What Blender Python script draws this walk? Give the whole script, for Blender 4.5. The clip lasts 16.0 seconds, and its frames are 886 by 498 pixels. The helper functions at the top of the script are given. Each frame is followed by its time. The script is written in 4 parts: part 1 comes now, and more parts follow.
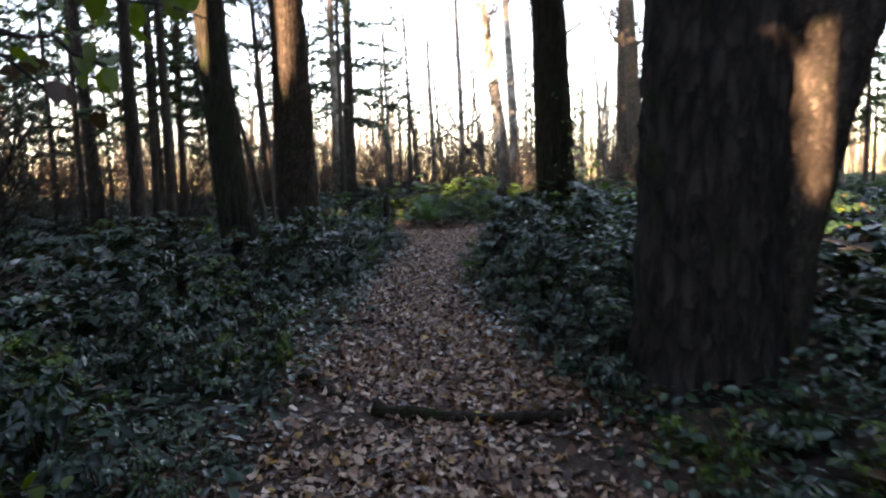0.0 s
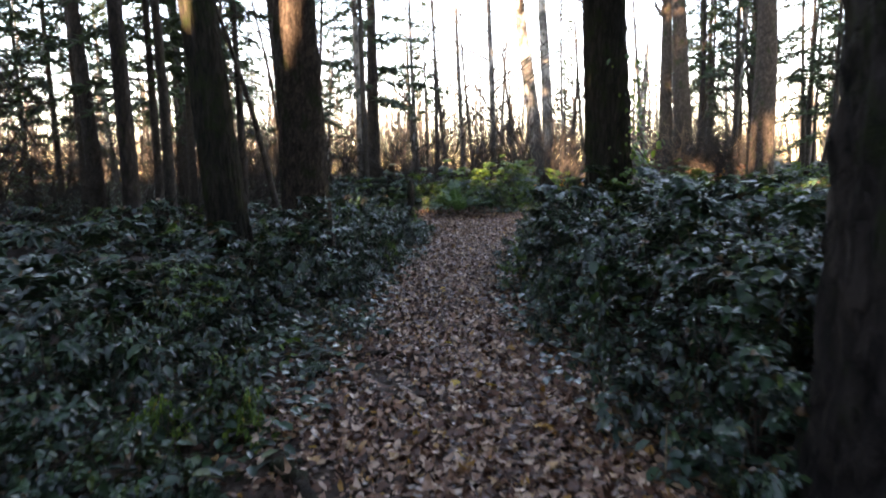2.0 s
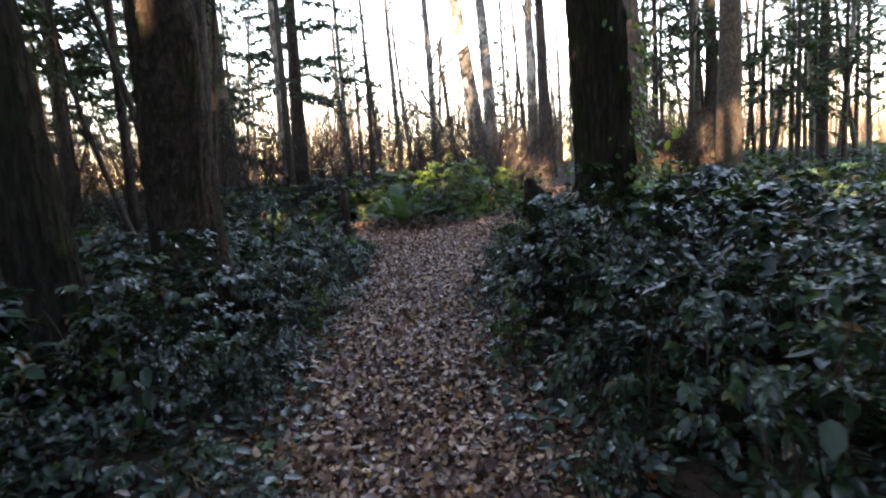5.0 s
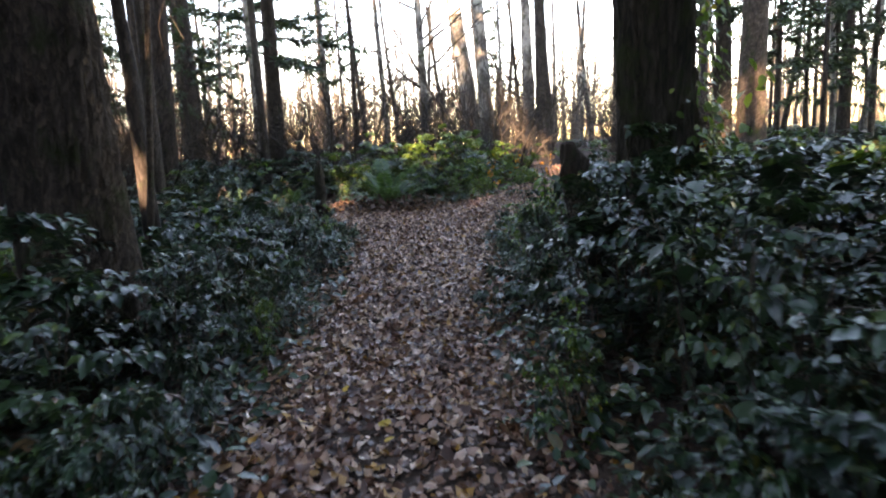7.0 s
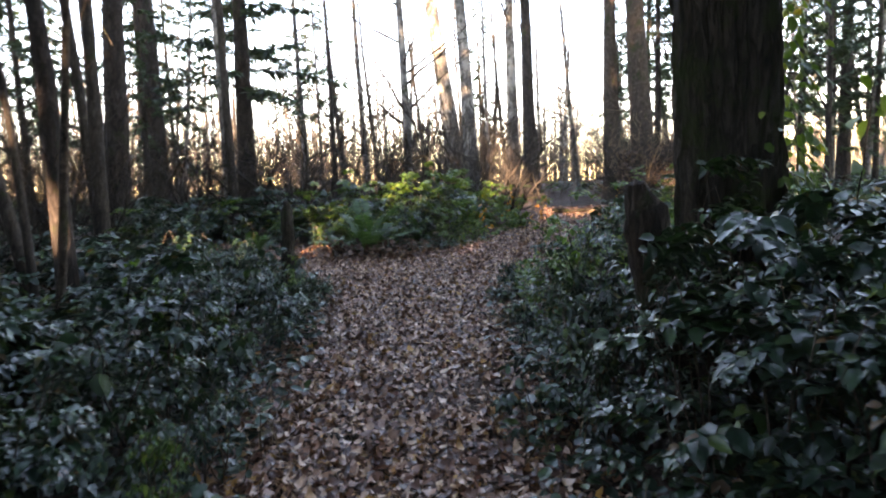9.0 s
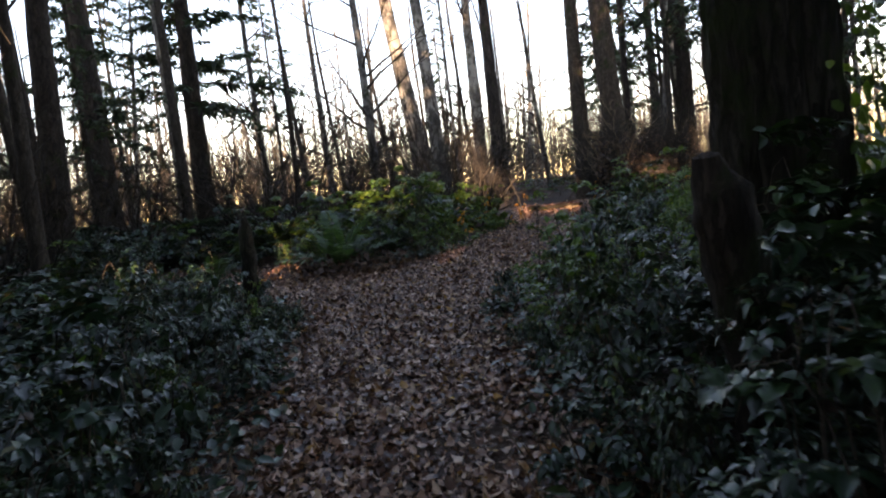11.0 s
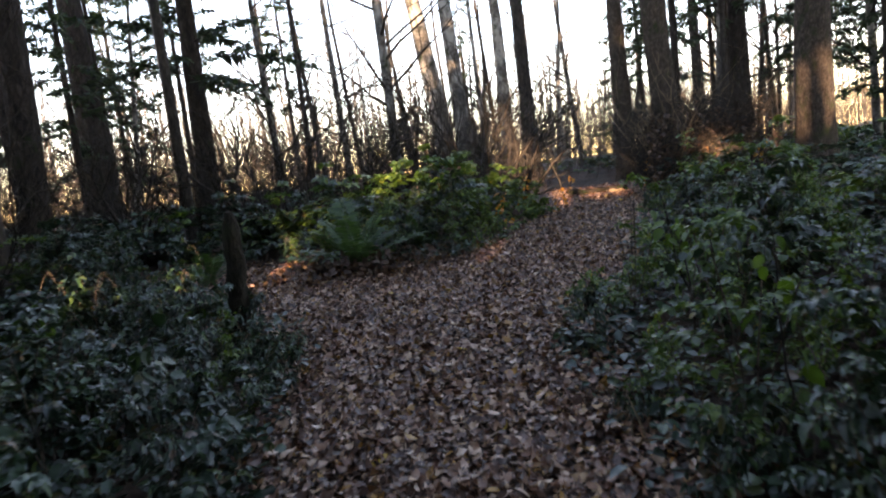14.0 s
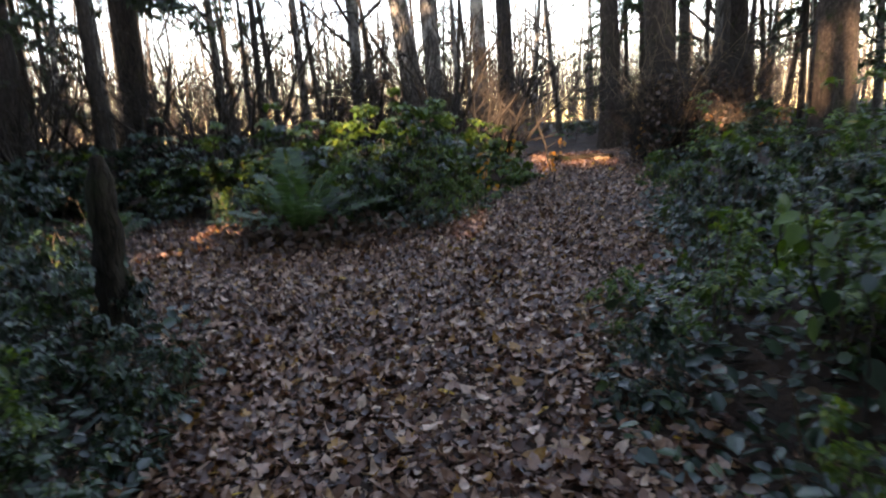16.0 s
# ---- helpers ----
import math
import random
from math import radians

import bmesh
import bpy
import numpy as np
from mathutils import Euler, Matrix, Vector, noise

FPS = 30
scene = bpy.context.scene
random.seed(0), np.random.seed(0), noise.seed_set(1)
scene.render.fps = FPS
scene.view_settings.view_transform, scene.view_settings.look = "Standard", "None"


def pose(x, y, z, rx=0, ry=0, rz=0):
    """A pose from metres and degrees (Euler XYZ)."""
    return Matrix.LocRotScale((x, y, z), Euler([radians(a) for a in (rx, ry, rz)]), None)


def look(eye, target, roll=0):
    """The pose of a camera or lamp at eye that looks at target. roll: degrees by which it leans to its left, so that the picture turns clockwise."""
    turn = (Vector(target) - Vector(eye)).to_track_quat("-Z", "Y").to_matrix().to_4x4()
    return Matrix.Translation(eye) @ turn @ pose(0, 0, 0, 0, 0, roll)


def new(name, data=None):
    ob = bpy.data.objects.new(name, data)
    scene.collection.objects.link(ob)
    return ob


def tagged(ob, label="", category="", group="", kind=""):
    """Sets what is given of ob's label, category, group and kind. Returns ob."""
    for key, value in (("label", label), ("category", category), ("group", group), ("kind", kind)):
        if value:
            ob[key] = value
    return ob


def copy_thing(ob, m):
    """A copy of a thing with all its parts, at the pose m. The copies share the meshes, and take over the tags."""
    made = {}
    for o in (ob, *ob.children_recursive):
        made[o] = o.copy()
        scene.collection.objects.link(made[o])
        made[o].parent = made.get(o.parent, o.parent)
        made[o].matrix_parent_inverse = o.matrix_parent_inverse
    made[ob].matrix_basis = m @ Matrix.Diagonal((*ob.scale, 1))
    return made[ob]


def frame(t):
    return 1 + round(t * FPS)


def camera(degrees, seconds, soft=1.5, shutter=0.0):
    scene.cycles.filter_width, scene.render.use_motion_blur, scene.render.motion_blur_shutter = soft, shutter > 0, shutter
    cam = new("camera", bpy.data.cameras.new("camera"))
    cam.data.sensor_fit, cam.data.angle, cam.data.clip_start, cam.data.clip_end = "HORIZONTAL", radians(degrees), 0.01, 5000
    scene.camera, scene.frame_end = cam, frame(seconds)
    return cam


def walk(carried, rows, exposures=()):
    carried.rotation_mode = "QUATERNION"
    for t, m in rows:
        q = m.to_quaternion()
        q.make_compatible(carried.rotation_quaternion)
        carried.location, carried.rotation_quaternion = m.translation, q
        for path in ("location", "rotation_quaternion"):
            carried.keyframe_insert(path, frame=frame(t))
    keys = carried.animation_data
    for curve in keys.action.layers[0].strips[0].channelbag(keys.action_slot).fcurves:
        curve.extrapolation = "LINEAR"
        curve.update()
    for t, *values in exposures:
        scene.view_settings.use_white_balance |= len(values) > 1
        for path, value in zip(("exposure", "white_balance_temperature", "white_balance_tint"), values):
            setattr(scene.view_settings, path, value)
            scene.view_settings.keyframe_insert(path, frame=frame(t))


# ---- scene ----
# ---------------------------------------------------------------- camera
cam = camera(71.8, 16.0, 2.0, 0.6)
METRES, EYE = 12.7, 1.5
ROWS = [
    (0.0, 0.0, 0.0, 0.0, -0.17, -5.96, 1.63),
    (0.5, 0.0, 0.0359, -0.0012, 3.53, -6.4, 0.69),
    (1.0, 0.0009, 0.0684, -0.0008, 6.26, -5.27, 4.3),
    (1.5, 0.0007, 0.101, 0.0013, 5.74, -4.9, 3.65),
    (2.0, -0.0066, 0.1351, 0.0016, 2.33, -7.33, 1.44),
    (2.5, -0.0101, 0.176, -0.0027, 5.73, -6.35, 4.74),
    (3.0, -0.0191, 0.2136, -0.0064, 3.29, -7.49, 4.31),
    (3.5, -0.0219, 0.2497, -0.0056, -0.3, -8.95, 6.77),
    (4.0, -0.0201, 0.2863, -0.0018, -1.08, -7.89, 7.89),
    (4.5, -0.0214, 0.317, -0.0005, -2.32, -6.52, 4.73),
    (5.0, -0.0241, 0.3512, 0.0078, -3.76, -7.6, 3.55),
    (7.5, -0.0256, 0.5381, -0.0056, -4.98, -9.6, 3.12),
    (8.0, -0.0266, 0.5722, -0.0046, -3.45, -7.17, 4.31),
    (8.5, -0.0251, 0.602, -0.0035, -3.56, -5.24, 4.77),
    (9.0, -0.0281, 0.6267, -0.0045, -6.99, -5.97, 2.25),
    (9.2, -0.0287, 0.6351, -0.005, -7.9, -5.95, 3.1),
    (11.3, -0.0307, 0.7131, -0.0081, -10.15, -5.6, 6.4),
    (11.5, -0.0307, 0.7236, -0.0081, -9.26, -5.76, 6.1),
    (12.0, -0.0259, 0.7507, -0.0067, -1.25, -5.91, 7.26),
    (12.5, -0.0262, 0.7699, -0.0077, -4.29, -5.55, 5.28),
    (13.0, -0.0332, 0.7981, -0.0062, -11.18, -6.48, 3.58),
    (13.5, -0.0309, 0.8212, -0.0078, -9.66, -7.1, 6.43),
    (14.0, -0.0258, 0.8501, -0.0049, -8.48, -7.1, 6.68),
    (14.5, -0.0227, 0.88, -0.009, -11.48, -8.48, 3.33),
    (15.0, -0.0224, 0.9108, -0.0096, -14.15, -8.32, 3.83),
    (15.5, -0.0161, 0.948, -0.0081, -11.94, -8.66, 5.57),
    (16.0, -0.0144, 0.9908, -0.0116, -11.81, -11.12, 3.22),
]
walk(cam, [(t, pose(0, 0, EYE) @ pose(METRES * x, METRES * y, METRES * z, 90 + pitch, roll, yaw)) for t, x, y, z, yaw, pitch, roll in ROWS],
     [(t, stops, 7500, 30) for t, stops in ((0.0, 3.3), (0.6, 3.33), (1.5, 3.5), (3.0, 3.55), (5.0, 3.5), (7.5, 3.75), (9.0, 3.72), (11.4, 2.35), (12.0, 2.6), (13.0, 2.78), (16.0, 2.9))])

# ---------------------------------------------------------------- light
SUN_AZIMUTH, SUN_ELEVATION = 200.0, 10.0          # clockwise from +y; low autumn sun at the walker's back
world = bpy.data.worlds.new("sky")
scene.world = world
world.use_nodes = True
_wn = world.node_tree.nodes
_sky = _wn.new("ShaderNodeTexSky")
_sky.sky_type = "NISHITA"
_sky.sun_disc = False
_sky.sun_elevation = radians(SUN_ELEVATION)
_sky.sun_rotation = radians(SUN_AZIMUTH)
_sky.dust_density = 0.15
_wn["Background"].inputs["Strength"].default_value = 0.15
world.node_tree.links.new(_sky.outputs["Color"], _wn["Background"].inputs["Color"])
_a, _e = radians(SUN_AZIMUTH), radians(SUN_ELEVATION)
SUN_DIR = Vector((math.sin(_a) * math.cos(_e), math.cos(_a) * math.cos(_e), math.sin(_e)))
sun = new("sun", bpy.data.lights.new("sun", "SUN"))
sun.data.energy, sun.data.angle, sun.data.color = 4.3, radians(0.6), (1.0, 0.79, 0.53)
sun.matrix_world = look(SUN_DIR * 60, (0, 0, 0))


# ---------------------------------------------------------------- materials
def ramp(nt, fac, stops):
    n = nt.nodes.new("ShaderNodeValToRGB")
    el = n.color_ramp.elements
    while len(el) < len(stops):
        el.new(0.5)
    for e, (p, c) in zip(el, stops):
        e.position, e.color = p, (*c, 1)
    nt.links.new(fac, n.inputs[0])
    return n.outputs["Color"]


def tex_noise(nt, vec, scale, detail=4.0, rough=0.6):
    n = nt.nodes.new("ShaderNodeTexNoise")
    n.inputs["Scale"].default_value, n.inputs["Detail"].default_value, n.inputs["Roughness"].default_value = scale, detail, rough
    if vec is not None:
        nt.links.new(vec, n.inputs["Vector"])
    return n.outputs["Fac"]


def mixed(nt, kind, fac, a, b):
    n = nt.nodes.new("ShaderNodeMix")
    n.data_type, n.blend_type = "RGBA", kind
    for sock, v in ((n.inputs[0], fac), (n.inputs[6], a), (n.inputs[7], b)):
        if isinstance(v, bpy.types.NodeSocket):
            nt.links.new(v, sock)
        elif isinstance(v, tuple):
            sock.default_value = (*v, 1)
        else:
            sock.default_value = v
    return n.outputs[2]


def mapped(nt, scale):
    co = nt.nodes.new("ShaderNodeTexCoord")
    m = nt.nodes.new("ShaderNodeMapping")
    m.inputs["Scale"].default_value = scale
    nt.links.new(co.outputs["Object"], m.inputs["Vector"])
    return m.outputs["Vector"]


def bumped(nt, height, strength, distance):
    b = nt.nodes.new("ShaderNodeBump")
    b.inputs["Strength"].default_value, b.inputs["Distance"].default_value = strength, distance
    nt.links.new(height, b.inputs["Height"])
    return b.outputs["Normal"]


def blank(name):
    mat = bpy.data.materials.new(name)
    mat.use_nodes = True
    nt = mat.node_tree
    return mat, nt, nt.nodes["Principled BSDF"], nt.nodes["Material Output"]


def leaf_material(name, stops, rough=0.4, through_light=0.3, per_object=0.0, specular=0.5):
    """Leaves: one tone to each leaf, veins of noise, light passing through the blade."""
    mat, nt, p, out = blank(name)
    geo = nt.nodes.new("ShaderNodeNewGeometry")
    col = ramp(nt, geo.outputs["Random Per Island"], stops)
    n = tex_noise(nt, mapped(nt, (1, 1, 1)), 38.0, 3.0)
    col = mixed(nt, "MULTIPLY", 0.55, col, ramp(nt, n, [(0.3, (0.5, 0.5, 0.5)), (0.7, (1.3, 1.3, 1.25))]))
    if per_object:
        info = nt.nodes.new("ShaderNodeObjectInfo")
        col = mixed(nt, "MULTIPLY", per_object, col, ramp(nt, info.outputs["Random"], [(0.0, (0.55, 0.62, 0.65)), (0.5, (1, 1, 1)), (1.0, (1.5, 1.35, 0.8))]))
    nt.links.new(col, p.inputs["Base Color"])
    p.inputs["Roughness"].default_value = rough
    p.inputs["Specular IOR Level"].default_value = specular
    nt.links.new(bumped(nt, n, 0.5, 0.004), p.inputs["Normal"])
    tr = nt.nodes.new("ShaderNodeBsdfTranslucent")
    nt.links.new(mixed(nt, "MULTIPLY", 1.0, col, (1.6, 1.7, 0.7)), tr.inputs["Color"])
    mx = nt.nodes.new("ShaderNodeMixShader")
    mx.inputs[0].default_value = through_light
    nt.links.new(p.outputs[0], mx.inputs[1])
    nt.links.new(tr.outputs[0], mx.inputs[2])
    nt.links.new(mx.outputs[0], out.inputs["Surface"])
    return mat


def bark_material(name, dark, light, moss=0.0, stretch=0.16, scale=9.0, depth=0.03, patches=None):
    """Bark: furrows drawn out along the trunk, fine grain, moss or pale lichen in patches."""
    mat, nt, p, out = blank(name)
    v = mapped(nt, (1, 1, stretch))
    a = tex_noise(nt, v, scale, 6.0, 0.65)
    vor = nt.nodes.new("ShaderNodeTexVoronoi")
    vor.feature, vor.inputs["Scale"].default_value = "DISTANCE_TO_EDGE", scale * 1.3
    warp = nt.nodes.new("ShaderNodeVectorMath")
    warp.operation = "MULTIPLY_ADD"
    nt.links.new(a, warp.inputs[0])
    warp.inputs[1].default_value = (0.25, 0.25, 0.25)
    nt.links.new(v, warp.inputs[2])
    nt.links.new(warp.outputs[0], vor.inputs["Vector"])
    crack = ramp(nt, vor.outputs["Distance"], [(0.0, (0.15, 0.15, 0.15)), (0.25, (1, 1, 1))])
    col = ramp(nt, a, [(0.3, dark), (0.7, light)])
    col = mixed(nt, "MULTIPLY", 0.6, col, crack)
    big = tex_noise(nt, mapped(nt, (1, 1, 0.5)), 1.7, 5.0, 0.6)
    if patches:
        col = mixed(nt, "MIX", ramp(nt, big, [(0.5, (0, 0, 0)), (0.58, (1, 1, 1))]), col, patches)
    if moss:
        m2 = tex_noise(nt, mapped(nt, (1, 1, 0.7)), 3.3, 6.0, 0.7)
        col = mixed(nt, "MIX", ramp(nt, m2, [(0.62 - 0.25 * moss, (0, 0, 0)), (0.75 - 0.2 * moss, (1, 1, 1))]), col, (0.032, 0.042, 0.014))
    nt.links.new(col, p.inputs["Base Color"])
    p.inputs["Roughness"].default_value = 0.9
    p.inputs["Specular IOR Level"].default_value = 0.2
    h = mixed(nt, "MULTIPLY", 1.0, a, crack)
    nt.links.new(bumped(nt, h, 0.9, depth), p.inputs["Normal"])
    return mat


def soil_material():
    mat, nt, p, out = blank("forest_soil")
    v = mapped(nt, (1, 1, 1))
    a = tex_noise(nt, v, 1.3, 6.0)
    b = tex_noise(nt, v, 26.0, 5.0)
    col = ramp(nt, a, [(0.35, (0.028, 0.017, 0.011)), (0.65, (0.075, 0.045, 0.028))])
    col = mixed(nt, "MULTIPLY", 0.8, col, ramp(nt, b, [(0.3, (0.4, 0.4, 0.4)), (0.7, (1.5, 1.4, 1.3))]))
    nt.links.new(col, p.inputs["Base Color"])
    p.inputs["Roughness"].default_value = 0.95
    nt.links.new(bumped(nt, b, 0.8, 0.03), p.inputs["Normal"])
    return mat


LITTER = leaf_material("fallen_leaf", [(0.0, (0.045, 0.019, 0.011)), (0.42, (0.15, 0.064, 0.036)), (0.72, (0.385, 0.205, 0.127)), (0.92, (0.69, 0.475, 0.34)), (0.98, (0.42, 0.2, 0.03))], 0.38, 0.06, 0.0, 0.5)
YELLOW = leaf_material("yellow_leaf", [(0.0, (0.55, 0.28, 0.02)), (1.0, (0.62, 0.42, 0.05))], 0.5, 0.2)
BRAMBLE = leaf_material("bramble_leaf", [(0.0, (0.012, 0.028, 0.017)), (0.5, (0.024, 0.058, 0.029)), (0.84, (0.045, 0.09, 0.04)), (0.92, (0.08, 0.12, 0.028)), (0.96, (0.15, 0.085, 0.04))], 0.31, 0.1, 0.7, 0.58)
FRESH = leaf_material("fresh_leaf", [(0.0, (0.045, 0.09, 0.022)), (0.6, (0.09, 0.165, 0.03)), (0.95, (0.19, 0.25, 0.04)), (1.0, (0.3, 0.2, 0.03))], 0.4, 0.25, 0.5)
FERN = leaf_material("fern_frond", [(0.0, (0.04, 0.085, 0.038)), (1.0, (0.085, 0.15, 0.06))], 0.45, 0.3)
NEEDLES = leaf_material("needles", [(0.0, (0.02, 0.04, 0.025)), (1.0, (0.045, 0.075, 0.035))], 0.55, 0.2, 0.3)
HAZEL = leaf_material("overhanging_leaf", [(0.0, (0.03, 0.05, 0.012)), (0.4, (0.07, 0.11, 0.015)), (0.8, (0.13, 0.17, 0.02)), (1.0, (0.3, 0.25, 0.03))], 0.45, 0.4)
AUTUMN = leaf_material("autumn_leaf", [(0.0, (0.35, 0.10, 0.02)), (0.6, (0.5, 0.22, 0.04)), (1.0, (0.42, 0.30, 0.05))], 0.5, 0.3)
DEAD = leaf_material("dead_leaf", [(0.0, (0.05, 0.03, 0.022)), (1.0, (0.16, 0.09, 0.055))], 0.6, 0.1)
SOIL = soil_material()
BARK_DARK = bark_material("dark_furrowed_bark", (0.02, 0.016, 0.014), (0.09, 0.07, 0.058), 0.25, 0.32, 8.0, 0.04)
BARK_MOSS = bark_material("mossy_bark", (0.021, 0.018, 0.013), (0.075, 0.06, 0.043), 0.45, 0.22, 11.0, 0.03)
BARK_FIR = bark_material("fir_bark", (0.034, 0.026, 0.02), (0.145, 0.108, 0.08), 0.35, 0.5, 12.0, 0.025)
BARK_ALDER = bark_material("alder_bark", (0.07, 0.062, 0.054), (0.24, 0.215, 0.185), 0.35, 0.8, 6.0, 0.012, (0.34, 0.31, 0.26))
BARK_THIN = bark_material("thin_stem_bark", (0.028, 0.023, 0.019), (0.105, 0.085, 0.068), 0.2, 0.3, 14.0, 0.01)
TWIG = bark_material("twig_bark", (0.085, 0.069, 0.054), (0.26, 0.2, 0.15), 0.0, 0.3, 20.0, 0.004)
DRY = bark_material("dry_stalk", (0.2, 0.14, 0.08), (0.42, 0.31, 0.19), 0.0, 0.3, 20.0, 0.004)
ROTTEN = bark_material("rotten_wood", (0.022, 0.017, 0.013), (0.085, 0.06, 0.042), 0.45, 0.2, 14.0, 0.03)


# ---------------------------------------------------------------- mesh tools
class Geo:
    """Gathers vertices and faces for one mesh."""

    def __init__(self):
        self.v, self.f, self.n = [], [], 0

    def add(self, verts, faces):
        self.v.append(np.asarray(verts, float).reshape(-1, 3))
        self.f.append(np.asarray(faces, int) + self.n)
        self.n += len(self.v[-1])

    def mesh(self, name, mat, smooth=True):
        me = bpy.data.meshes.new(name)
        if self.v:
            v = np.concatenate(self.v)
            loops = np.concatenate([f.ravel() for f in self.f])
            sizes = np.concatenate([np.full(len(f), f.shape[1]) for f in self.f])
            starts = np.concatenate([[0], np.cumsum(sizes)[:-1]])
            me.vertices.add(len(v))
            me.vertices.foreach_set("co", v.ravel())
            me.loops.add(len(loops))
            me.loops.foreach_set("vertex_index", loops.astype(np.int32))
            me.polygons.add(len(sizes))
            me.polygons.foreach_set("loop_start", starts.astype(np.int32))
            me.polygons.foreach_set("use_smooth", np.full(len(sizes), smooth))
            me.update(calc_edges=True)
        me.materials.append(mat)
        return me


def part(name, geo, mat, parent=None, label="", smooth=True):
    ob = new(name, geo.mesh(name, mat, smooth) if isinstance(geo, Geo) else geo)
    ob.parent = parent
    return tagged(ob, label)


def tube(geo, pts, radii, sides=6, rough=0.0, rng=None, cap=True):
    """A tapered tube along a line of points."""
    p = np.asarray(pts, float)
    r = np.asarray(radii, float)
    t = np.gradient(p, axis=0)
    t /= np.linalg.norm(t, axis=1)[:, None] + 1e-9
    ref = np.array([1.0, 0.0, 0.0]) if abs(t[:, 0]).mean() < 0.8 else np.array([0.0, 1.0, 0.0])
    a = np.cross(t, ref)
    a /= np.linalg.norm(a, axis=1)[:, None] + 1e-9
    b = np.cross(t, a)
    ang = np.linspace(0, 2 * np.pi, sides, endpoint=False)
    rr = r[:, None] * np.ones(sides)
    if rough and rng is not None:
        rr = rr * (1 + rough * rng.standard_normal(rr.shape))
    v = p[:, None] + rr[..., None] * (np.cos(ang)[None, :, None] * a[:, None] + np.sin(ang)[None, :, None] * b[:, None])
    n = len(p)
    i = np.arange(n - 1)[:, None] * sides
    j = np.arange(sides)[None]
    k = (j + 1) % sides
    f = np.stack([i + j, i + k, i + sides + k, i + sides + j], -1).reshape(-1, 4)
    geo.add(v, f)
    if cap:
        top = np.concatenate([v[-1], p[-1:] + t[-1:] * r[-1] * 0.4])
        geo.add(top, np.stack([np.arange(sides), (np.arange(sides) + 1) % sides, np.full(sides, sides)], -1))


LEAF = (np.array([[0, 0, 0], [0.25, 0.29, 0.07], [0.68, 0.27, 0.07], [1, 0, -0.07], [0.68, -0.27, 0.07], [0.25, -0.29, 0.07]]),
        np.array([[0, 3, 2], [0, 2, 1], [0, 4, 3], [0, 5, 4]]))
FOLDED = (np.array([[0, 0, 0], [0.45, 0, -0.01], [1, 0, -0.1], [0.22, 0.25, 0.06], [0.64, 0.24, 0.06], [0.22, -0.25, 0.06], [0.64, -0.24, 0.06]]),
         np.array([[0, 1, 3], [1, 4, 3], [1, 2, 4], [0, 5, 1], [1, 5, 6], [1, 6, 2]]))
LEAF6 = (np.array([[0, 0, 0], [0.2, 0.22, 0.03], [0.58, 0.3, 0.05], [1, 0.03, 0.0], [0.7, -0.22, 0.04], [0.28, -0.3, 0.02]]),
         np.array([[0, 5, 1], [1, 5, 4], [1, 4, 2], [2, 4, 3]]))
BLADE = (np.array([[0, 0, 0], [0.4, 0.6, 0.0], [0.4, -0.6, 0.0], [1, 0, -0.12]]), np.array([[0, 2, 1], [1, 2, 3]]))


def scatter(geo, shape, pos, normal, along, size, width=1.0, curl=None):
    """Many small leaves at once: each at pos, facing normal, its tip pointing along."""
    tv, tf = shape
    n = normal / (np.linalg.norm(normal, axis=1)[:, None] + 1e-9)
    x = along - n * (along * n).sum(1)[:, None]
    x /= np.linalg.norm(x, axis=1)[:, None] + 1e-9
    y = np.cross(n, x)
    t = np.repeat(tv[None], len(pos), 0) * np.array([1, 1, 1.0])
    t[..., 1] *= np.asarray(width).reshape(-1, 1) if np.ndim(width) else width
    if curl is not None:
        t[..., 2] += curl[:, None] * (t[..., 0] - 0.5) ** 2 * 1.6 + 0.8 * curl[:, None] * t[..., 1] ** 2
    t = t * np.asarray(size).reshape(-1, 1, 1)
    v = pos[:, None] + t[..., :1] * x[:, None] + t[..., 1:2] * y[:, None] + t[..., 2:] * n[:, None]
    f = (tf[None] + (np.arange(len(pos)) * len(tv))[:, None, None]).reshape(-1, 3)
    geo.add(v, f)


def smooth01(x):
    x = np.clip(x, 0, 1)
    return x * x * (3 - 2 * x)


# ---------------------------------------------------------------- ground
PATH_Y = [-12, 3, 6, 8, 10.8, 12, 15, 16.2, 18, 19.5, 20.3]
PATH_L = [-1.0, -1.05, -1.05, -0.98, -1.0, -0.92, -0.85, -0.95, -1.15, -2.6, -3.3]
PATH_R = [0.9, 0.95, 0.5, 0.24, 0.3, 0.58, 1.0, 1.55, 2.3, 3.0, 3.2]
# the trail goes on to the right past the clearing
TRAIL = [(1.6, 17.5, 1.0), (3.0, 20.2, 1.0), (4.8, 23.2, 0.95), (5.8, 25.6, 0.95), (6.8, 28.4, 1.0), (8.0, 32.0, 1.0)]
SPUR = [(-0.6, 18.0, 1.1), (-2.0, 20.2, 0.8), (-3.4, 21.6, 0.6)]


